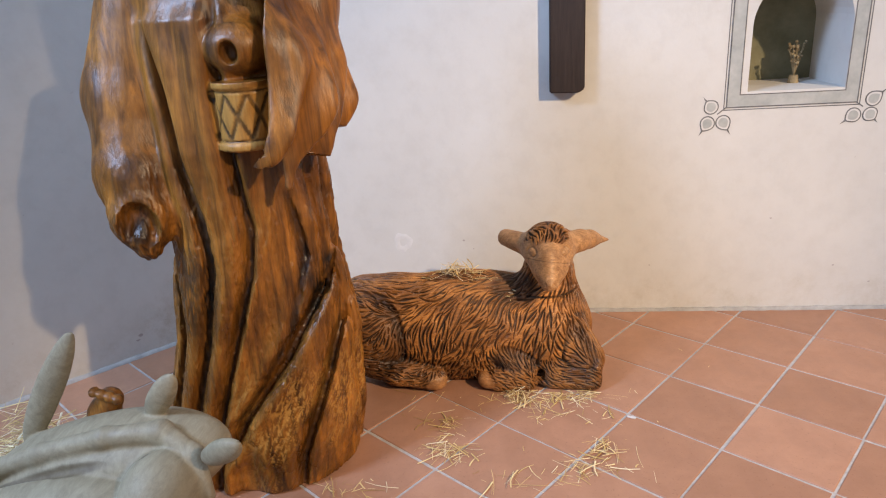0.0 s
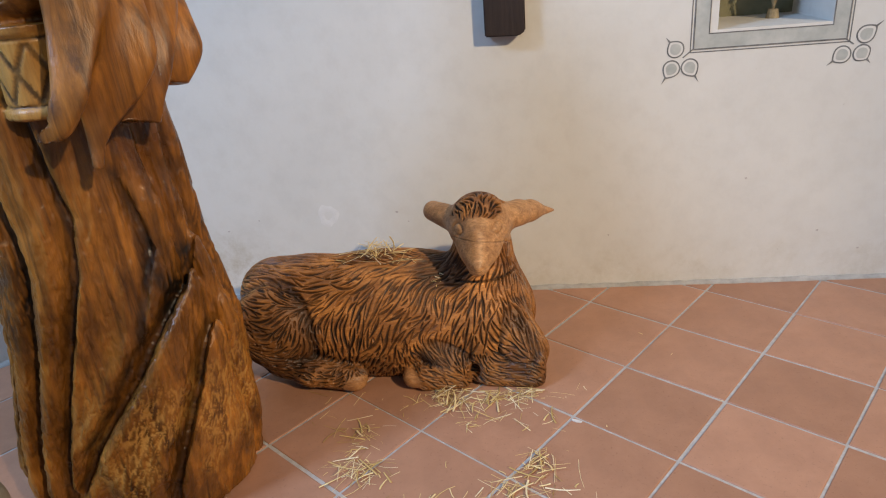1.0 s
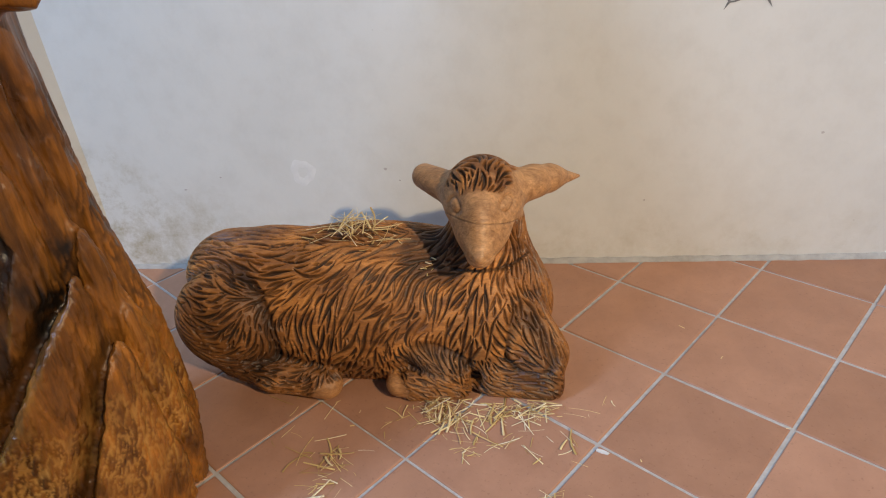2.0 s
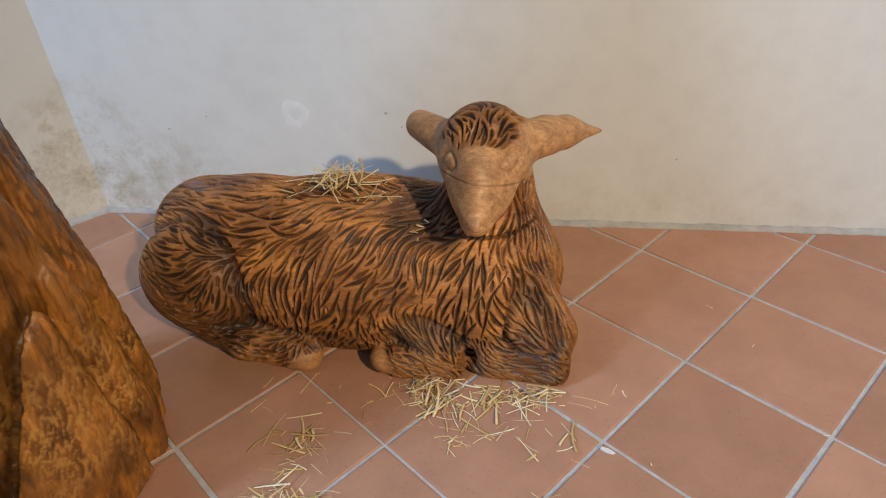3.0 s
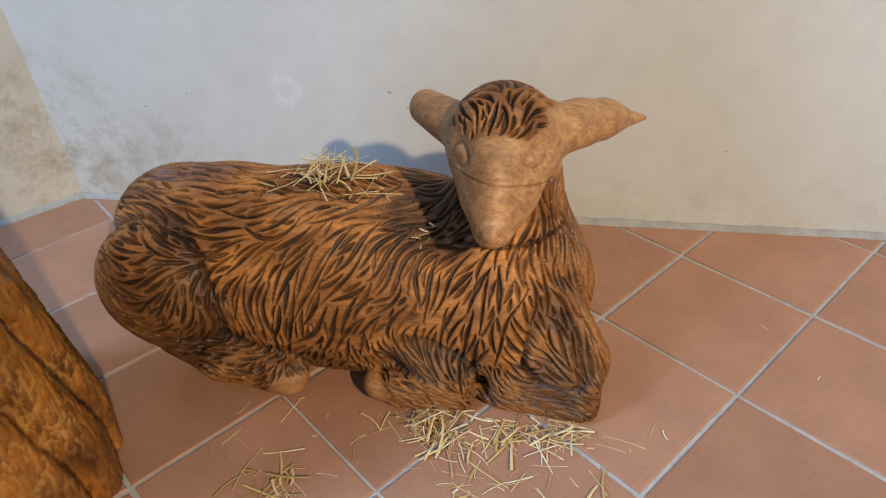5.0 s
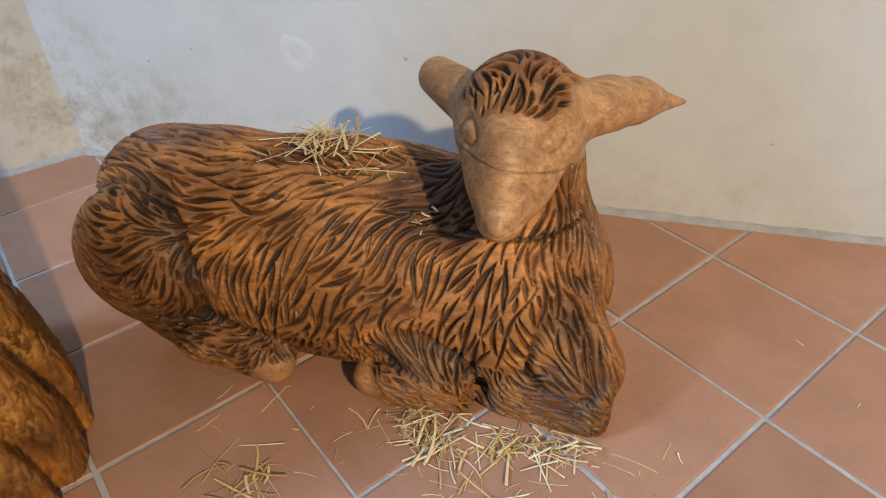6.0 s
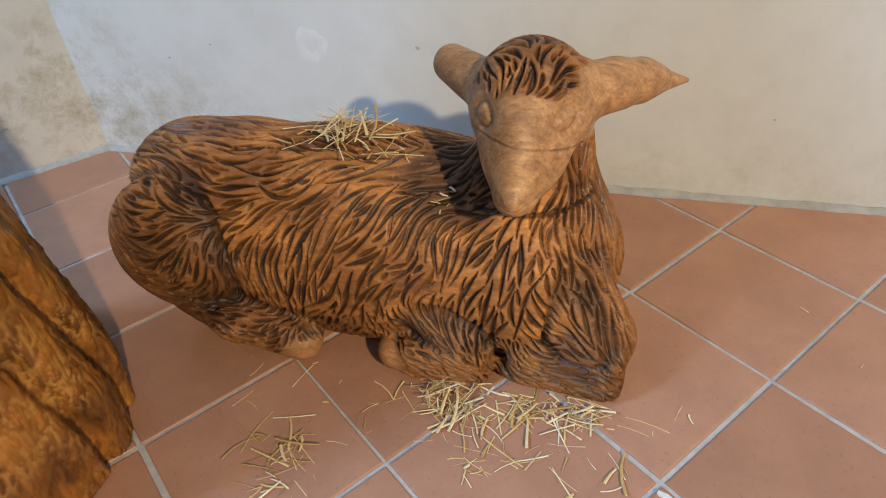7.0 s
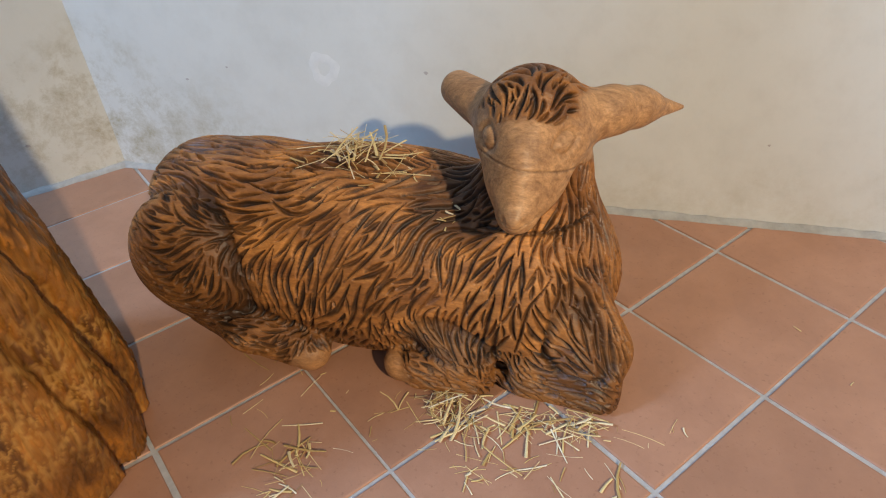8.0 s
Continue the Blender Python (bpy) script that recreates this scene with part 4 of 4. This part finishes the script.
# ---------------- crib with the pale carved animal ----------------
def pale_field(p):
    # a broad muzzle, a heavy fold of hide over the brow, a second fold beneath it, three blade-like ears
    d = ell(p, (-0.590, -0.915, 0.455), (0.078, 0.090, 0.090))
    d = join(d, ell(p, (-0.78, -0.80, 0.435), (0.285, 0.130, 0.105), (0, -12, 0)), 0.010)
    d = join(d, ell(p, (-0.86, -0.93, 0.400), (0.240, 0.095, 0.085), (0, -14, 0)), 0.006)
    hem = chain(p, [((-1.04, -0.875, 0.455), 0.020), ((-0.86, -0.865, 0.510), 0.021), ((-0.72, -0.860, 0.548), 0.021), ((-0.610, -0.845, 0.552), 0.022), ((-0.535, -0.870, 0.520), 0.018), ((-0.505, -0.905, 0.455), 0.014)], 0.012)
    d = join(d, hem, 0.010)
    d = carve(d, chain(p, [((-0.98, -0.908, 0.452), 0.008), ((-0.80, -0.905, 0.500), 0.010), ((-0.68, -0.905, 0.530), 0.009), ((-0.60, -0.900, 0.532), 0.005)], 0.006), 0.006)
    d = join(d, ell(p, (-0.632, -0.785, 0.595), (0.026, 0.015, 0.060), (0, 36, 0)), 0.010)
    d = join(d, ell(p, (-0.450, -0.925, 0.568), (0.024, 0.016, 0.068), (22, 55, 0)), 0.010)
    return join(np.maximum(d, 0.33 - p[..., 2]), ell(p, (-0.905, -0.750, 0.585), (0.030, 0.018, 0.165), (0, 33, 0)), 0.008)


def pale_animal():
    verts, quads = skin(pale_field, (-1.12, -1.12, 0.30), (-0.36, -0.62, 0.76), 0.008)
    verts, quads = finer(verts, quads)
    verts, normals = settle(pale_field, verts)
    crease = np.abs(chain(verts, [((-0.98, -0.908, 0.452), 0.008), ((-0.80, -0.905, 0.500), 0.010), ((-0.68, -0.905, 0.530), 0.009), ((-0.60, -0.900, 0.532), 0.005)], 0.006))
    # shade under the hem fold, painted along its carved crease
    stroke_shade = 0.8 * smooth(0.006, 0.001, crease)
    bare = smooth(0.40, 0.50, verts[:, 2])
    verts = verts + normals * (0.001 * wobble(verts, 30, 2.0))[:, None]
    return carved_thing("pale_statue", verts, quads, {"stroke_shade": stroke_shade, "bare": bare}, PALEWOOD, "pale carved wooden animal with upright ears lying on a crib", "statue")


pale_animal()


def knob_field(p):
    d = chain(p, [((-0.835, -0.70, 0.33), 0.030), ((-0.830, -0.70, 0.50), 0.030), ((-0.805, -0.705, 0.535), 0.028)], 0.02)
    for i in range(4):
        d = join(d, ell(p, (-0.823 + 0.017 * i, -0.725, 0.566 - 0.006 * i), (0.010, 0.014, 0.011)), 0.006)
    return d


def knob():
    verts, quads = skin(knob_field, (-0.89, -0.76, 0.29), (-0.74, -0.64, 0.60), 0.006)
    verts, normals = settle(knob_field, verts)
    zero = np.zeros(len(verts))
    return carved_thing("small_carving", verts, quads, {"stroke_shade": zero, "bare": zero}, ROBEWOOD, "small brown carved wooden piece standing in the crib", "carving")


knob()


def crib():
    """The plank crib under the pale animal."""
    ob = tagged(new("wooden_crib"), "low dark wooden plank crib filled with hay", "crib")
    for i in range(4):
        bm = bmesh.new()
        box(bm, (-1.16, -1.14 + 0.135 * i, 0.300), (-0.70, -1.01 + 0.135 * i, 0.325))
        bmesh.ops.bevel(bm, geom=list(bm.edges), offset=0.004, segments=1, affect="EDGES")
        part("plank", bm, DARKWOOD, ob)
    for x in (-1.13, -0.76):
        for y in (-1.10, -0.64):
            bm = bmesh.new()
            box(bm, (x - 0.022, y - 0.022, 0.0), (x + 0.022, y + 0.022, 0.302))
            bmesh.ops.bevel(bm, geom=list(bm.edges), offset=0.004, segments=1, affect="EDGES")
            part("leg", bm, DARKWOOD, ob)


crib()


def wall_marks():
    """A repaired ring of fresh plaster and a few small scars."""
    rng = random.Random(9)
    bm = bmesh.new()
    rows = []
    for i in range(40):
        a = 2 * math.pi * i / 40
        wob = 1 + 0.10 * math.sin(3 * a + 1) + 0.05 * math.sin(7 * a)
        rows.append([bm.verts.new((-0.425 + r * wob * math.cos(a), WALL_Y - y, 0.337 + 1.1 * r * wob * math.sin(a))) for r, y in ((0.010, -0.001), (0.018, 0.0005), (0.034, 0.0006), (0.048, -0.001))])
    for r0, r1 in zip(rows, rows[1:] + rows[:1]):
        for j in range(3):
            bm.faces.new((r0[j], r0[j + 1], r1[j + 1], r1[j]))
    bmesh.ops.recalc_face_normals(bm, faces=bm.faces)
    thing("plaster_patch", bm, FRESH, "small ring of fresh white filler on the plaster wall", "plaster patch", smooth=True)
    for x, z, r in ((1.089, 0.404, 0.006), (1.352, 0.195, 0.005), (-0.83, 0.29, 0.005), (-0.70, 0.33, 0.004), (-0.16, 0.34, 0.006), (-0.12, 0.30, 0.004), (0.62, 0.21, 0.004), (1.5, 0.12, 0.005)):
        bm = bmesh.new()
        pts = [(x + r * rng.uniform(0.5, 1.3) * math.cos(a), z + r * rng.uniform(0.4, 1.0) * math.sin(a)) for a in np.linspace(0, 2 * math.pi, 9, endpoint=False)]
        slab_xz(bm, pts, WALL_Y - 0.0008, WALL_Y + 0.003)
        bmesh.ops.recalc_face_normals(bm, faces=bm.faces)
        thing("plaster_scar", bm, SCAR, "small grey scar in the white plaster wall", "scar", "scars in the plaster")


wall_marks()


def askew_scars():
    along = Vector((BEND[0] - CORNER[0], BEND[1] - CORNER[1], 0)).normalized()
    rng = random.Random(21)
    for s, z, r in ((0.515, 0.091, 0.013), (0.530, 0.075, 0.008), (0.22, 0.14, 0.007), (0.30, 0.30, 0.005)):
        at = Vector((*CORNER, z)) + along * s
        bm = bmesh.new()
        slab_xz(bm, [(r * rng.uniform(0.5, 1.3) * math.cos(a), 0.7 * r * rng.uniform(0.4, 1.2) * math.sin(a)) for a in np.linspace(0, 2 * math.pi, 9, endpoint=False)], -0.001, 0.003)
        bmesh.ops.recalc_face_normals(bm, faces=bm.faces)
        bm.transform(Matrix.Translation(at) @ Matrix.Rotation(math.atan2(-along.y, -along.x), 4, "Z"))
        thing("plaster_scar", bm, SCAR, "small brown scar in the askew plaster wall", "scar", "scars in the plaster")


askew_scars()


# ---------------- straw ----------------
def stalk(bm, at, yaw, pitch, length, width, bend):
    """One flattened stalk, slightly bent, of six-sided section."""
    m = Matrix.Translation(at) @ Euler((0, -pitch, yaw)).to_matrix().to_4x4()
    rows = []
    for i in range(4):
        s = i / 3
        mid = Vector(((s - 0.5) * length, bend * length * math.sin(s * math.pi), 0))
        w = width * (1.0 - 0.35 * s)
        rows.append([bm.verts.new(m @ (mid + Vector((0, w * math.cos(a), 0.45 * w * math.sin(a))))) for a in (0, 1.57, 3.14, 4.71)])
    for r0, r1 in zip(rows[:-1], rows[1:]):
        for j in range(4):
            bm.faces.new((r0[j], r0[(j + 1) % 4], r1[(j + 1) % 4], r1[j]))
    bm.faces.new(rows[0])
    bm.faces.new(list(reversed(rows[-1])))


def straw_heap(name, spots, label, seed, ground):
    """spots: (x, y, spread along x, spread along y, stalks, height, longest)."""
    rng = random.Random(seed)
    bm = bmesh.new()
    for x, y, sx, sy, count, tall, longest in spots:
        for _ in range(count):
            px, py = rng.gauss(x, sx), rng.gauss(y, sy)
            near = math.exp(-((px - x) / (1.6 * sx)) ** 2 - ((py - y) / (1.6 * sy)) ** 2)
            length = rng.uniform(0.25, 1.0) ** 1.5 * longest
            width = rng.choice((0.0006, 0.0008, 0.0011, 0.0016, 0.0026))
            z = ground(px, py) + width * 0.5 + 0.0006 + tall * near * rng.random()
            lean = rng.gauss(0, 0.08 if tall < 0.02 else 0.26) * near
            z += abs(math.sin(lean)) * length / 2
            stalk(bm, Vector((px, py, z)), rng.uniform(0, 6.283), lean, length, width, rng.gauss(0, 0.05))
    bmesh.ops.recalc_face_normals(bm, faces=bm.faces)
    return thing(name, bm, STRAW, label, "straw", kind="stuff")


def on_floor(x, y):
    return 0.0


def on_sheep(x, y):
    for h in np.arange(0.46, 0.30, -0.003):
        if sheep_field(np.array([[x, y, h]]))[0] < 0:
            return h
    return 0.36


straw_heap("straw", [
    (0.060, 0.150, 0.034, 0.026, 75, 0.020, 0.075), (0.095, 0.115, 0.045, 0.030, 40, 0.010, 0.080), (0.290, 0.155, 0.045, 0.018, 55, 0.012, 0.080), (0.220, 0.135, 0.030, 0.022, 26, 0.010, 0.075), (0.15, 0.14, 0.05, 0.03, 14, 0.004, 0.06),
    (-0.04, 0.11, 0.03, 0.03, 8, 0.002, 0.06), (0.200, 0.065, 0.045, 0.020, 9, 0.004, 0.105), (0.135, 0.008, 0.022, 0.014, 9, 0.004, 0.055), (0.33, 0.06, 0.03, 0.035, 9, 0.003, 0.09),
], "loose golden straw at the feet of the carved sheep", 1, on_floor)
straw_heap("straw", [
    (-0.165, -0.030, 0.026, 0.030, 30, 0.010, 0.085), (-0.20, 0.0, 0.05, 0.012, 5, 0.003, 0.12), (-0.145, -0.160, 0.040, 0.026, 55, 0.016, 0.095), (-0.17, -0.10, 0.03, 0.03, 12, 0.004, 0.07), (-0.42, -0.325, 0.06, 0.022, 22, 0.008, 0.11), (0.03, -0.30, 0.075, 0.030, 16, 0.005, 0.12),
], "wisps of golden straw on the terracotta tiles", 2, on_floor)
straw_heap("straw", [
    (0.325, -0.155, 0.030, 0.035, 40, 0.014, 0.095), (0.27, -0.225, 0.055, 0.035, 34, 0.012, 0.10), (0.15, -0.27, 0.05, 0.03, 12, 0.004, 0.10), (0.0, 0.08, 0.25, 0.07, 14, 0.001, 0.05), (-0.22, 0.12, 0.07, 0.05, 7, 0.002, 0.08), (0.45, 0.15, 0.22, 0.20, 9, 0.001, 0.03), (0.68, 0.484, 0.003, 0.002, 1, 0.0, 0.036), (0.446, 0.188, 0.008, 0.004, 2, 0.001, 0.04), (0.1, -0.2, 0.28, 0.12, 14, 0.001, 0.05),
], "scattered golden straw stalks on the tiles", 3, on_floor)
straw_heap("straw", [(-0.145, 0.372, 0.046, 0.032, 100, 0.036, 0.115)], "small tangle of golden straw on the sheep's back", 4, on_sheep)
straw_heap("straw", [(0.045, 0.275, 0.012, 0.010, 9, 0.004, 0.036)], "few pale straw fibres caught on the sheep's nape", 8, on_sheep)
straw_heap("hay", [(-1.04, -0.70, 0.07, 0.05, 420, 0.20, 0.15)], "golden hay in the crib", 6, lambda x, y: 0.325)


bm = bmesh.new()
prism(bm, [(0.420, 0.040), (0.418, 0.034), (0.430, 0.027), (0.442, 0.024), (0.446, 0.028), (0.434, 0.036)], 0.0006, 0.0035)
thing("plaster_chip", bm, FRESH, "thin white plaster chip lying on the tile joint", "plaster chip")


# ---------------- floor tiles ----------------
def clip(points, a, b):
    """The part of a polygon to the left of the line from a to b."""
    out = []
    for p, q in zip(points, points[1:] + points[:1]):
        dp = (b[0] - a[0]) * (p[1] - a[1]) - (b[1] - a[1]) * (p[0] - a[0])
        dq = (b[0] - a[0]) * (q[1] - a[1]) - (b[1] - a[1]) * (q[0] - a[0])
        if dp >= 0:
            out.append(p)
        if dp * dq < 0:
            t = dp / (dp - dq)
            out.append((p[0] + t * (q[0] - p[0]), p[1] + t * (q[1] - p[1])))
    return out


def floor_mat(at, along, over, long, wide):
    """A flat cloth mat with a soft rim."""
    bm = bmesh.new()
    rings = []
    for inset, z in ((0.0, 0.0), (0.0, 0.004), (0.002, 0.006), (0.006, 0.0065), (0.012, 0.005)):
        rings.append([bm.verts.new((*(at + over * u + along * v), z)) for u, v in ((inset, inset), (wide - inset, inset), (wide - inset, long - inset), (inset, long - inset))])
    for r0, r1 in zip(rings[:-1], rings[1:]):
        for i in range(4):
            bm.faces.new((r0[i], r0[(i + 1) % 4], r1[(i + 1) % 4], r1[i]))
    bm.faces.new(rings[-1])
    bm.faces.new(rings[0][::-1])
    return tagged(new("floor_mat", finish("floor_mat", bm, BLUECLOTH)), "dark blue flat mat lying on terracotta tiles", "mat")


floor_mat(Vector((1.394, 0.342)), Vector((0.6014, 0.7989)), Vector((0.7989, -0.6014)), 0.40, 0.50)


def tile_mesh(points):
    """A tile with a softly worn edge, its top at z = 0."""
    bm = bmesh.new()
    mx, my = sum(p[0] for p in points) / len(points), sum(p[1] for p in points) / len(points)
    rings = []
    for inset, z in ((0.0, -0.02), (0.0, -0.0022), (0.0012, -0.0006), (0.0035, 0.0)):
        ring = []
        for x, y in points:
            r = math.hypot(x - mx, y - my) or 1
            f = 1 - inset * 1.4 / r
            ring.append(bm.verts.new((mx + (x - mx) * f, my + (y - my) * f, z)))
        rings.append(ring)
    k = len(points)
    for r0, r1 in zip(rings[:-1], rings[1:]):
        for i in range(k):
            bm.faces.new((r0[i], r0[(i + 1) % k], r1[(i + 1) % k], r1[i]))
    bm.faces.new(rings[-1])
    return finish("tile", bm, TERRACOTTA)


def lay_tiles():
    rng = random.Random(11)
    a = radians(53.03)
    along, over = Vector((math.cos(a), math.sin(a))), Vector((math.sin(a), -math.cos(a)))
    pv, pu, joint = 0.300, 0.305, 0.0085
    room = [CORNER, BEND, (LEFT_X, REAR_Y), (RIGHT_X, REAR_Y), (RIGHT_X, WALL_Y)]
    hu, hv = (pu - joint) / 2, (pv - joint) / 2
    whole = tile_mesh([(-hu, -hv), (hu, -hv), (hu, hv), (-hu, hv)])
    turn = Matrix(((over.x, along.x, 0, 0), (over.y, along.y, 0, 0), (0, 0, 1, 0), (0, 0, 0, 1)))
    rest = bmesh.new()
    for i in range(-26, 26):
        for j in range(-26, 26):
            mid = over * (pu * (i + 0.5)) + along * (pv * (j + 0.5))
            corners = [mid + over * (su * hu) + along * (sv * hv) for su, sv in ((-1, -1), (1, -1), (1, 1), (-1, 1))]
            points = [(c.x, c.y) for c in corners]
            cut = list(points)
            for p, q in zip(room, room[1:] + room[:1]):
                n = Vector((-(q[1] - p[1]), q[0] - p[0])).normalized() * 0.006
                cut = clip(cut, (p[0] + n.x, p[1] + n.y), (q[0] + n.x, q[1] + n.y)) if cut else []
            if len(cut) < 3:
                continue
            height = rng.uniform(-0.0006, 0.0004)
            if mid.y < -1.9 or mid.x > 2.3 or mid.x < -2.2:
                prism(rest, cut, -0.02, height)
                continue
            if all(abs(p[0] - q[0]) + abs(p[1] - q[1]) < 1e-7 for p, q in zip(cut, points)) and len(cut) == 4:
                ob = new("tile", whole)
                ob.matrix_world = Matrix.Translation((mid.x + rng.gauss(0, 0.0007), mid.y + rng.gauss(0, 0.0007), height)) @ turn @ pose(0, 0, 0, rng.gauss(0, 0.08), rng.gauss(0, 0.08), rng.gauss(0, 0.12))
            else:
                area = abs(sum(p[0] * q[1] - q[0] * p[1] for p, q in zip(cut, cut[1:] + cut[:1]))) / 2
                if area < 0.0006:
                    continue
                ob = new("tile", tile_mesh([(p[0] - mid.x, p[1] - mid.y) for p in cut]))
                ob.location = (mid.x, mid.y, height)
            ob.parent = floor
    bmesh.ops.recalc_face_normals(rest, faces=rest.faces)
    tagged(part("tiles", rest, TERRACOTTA, floor), kind="stuff")


lay_tiles()
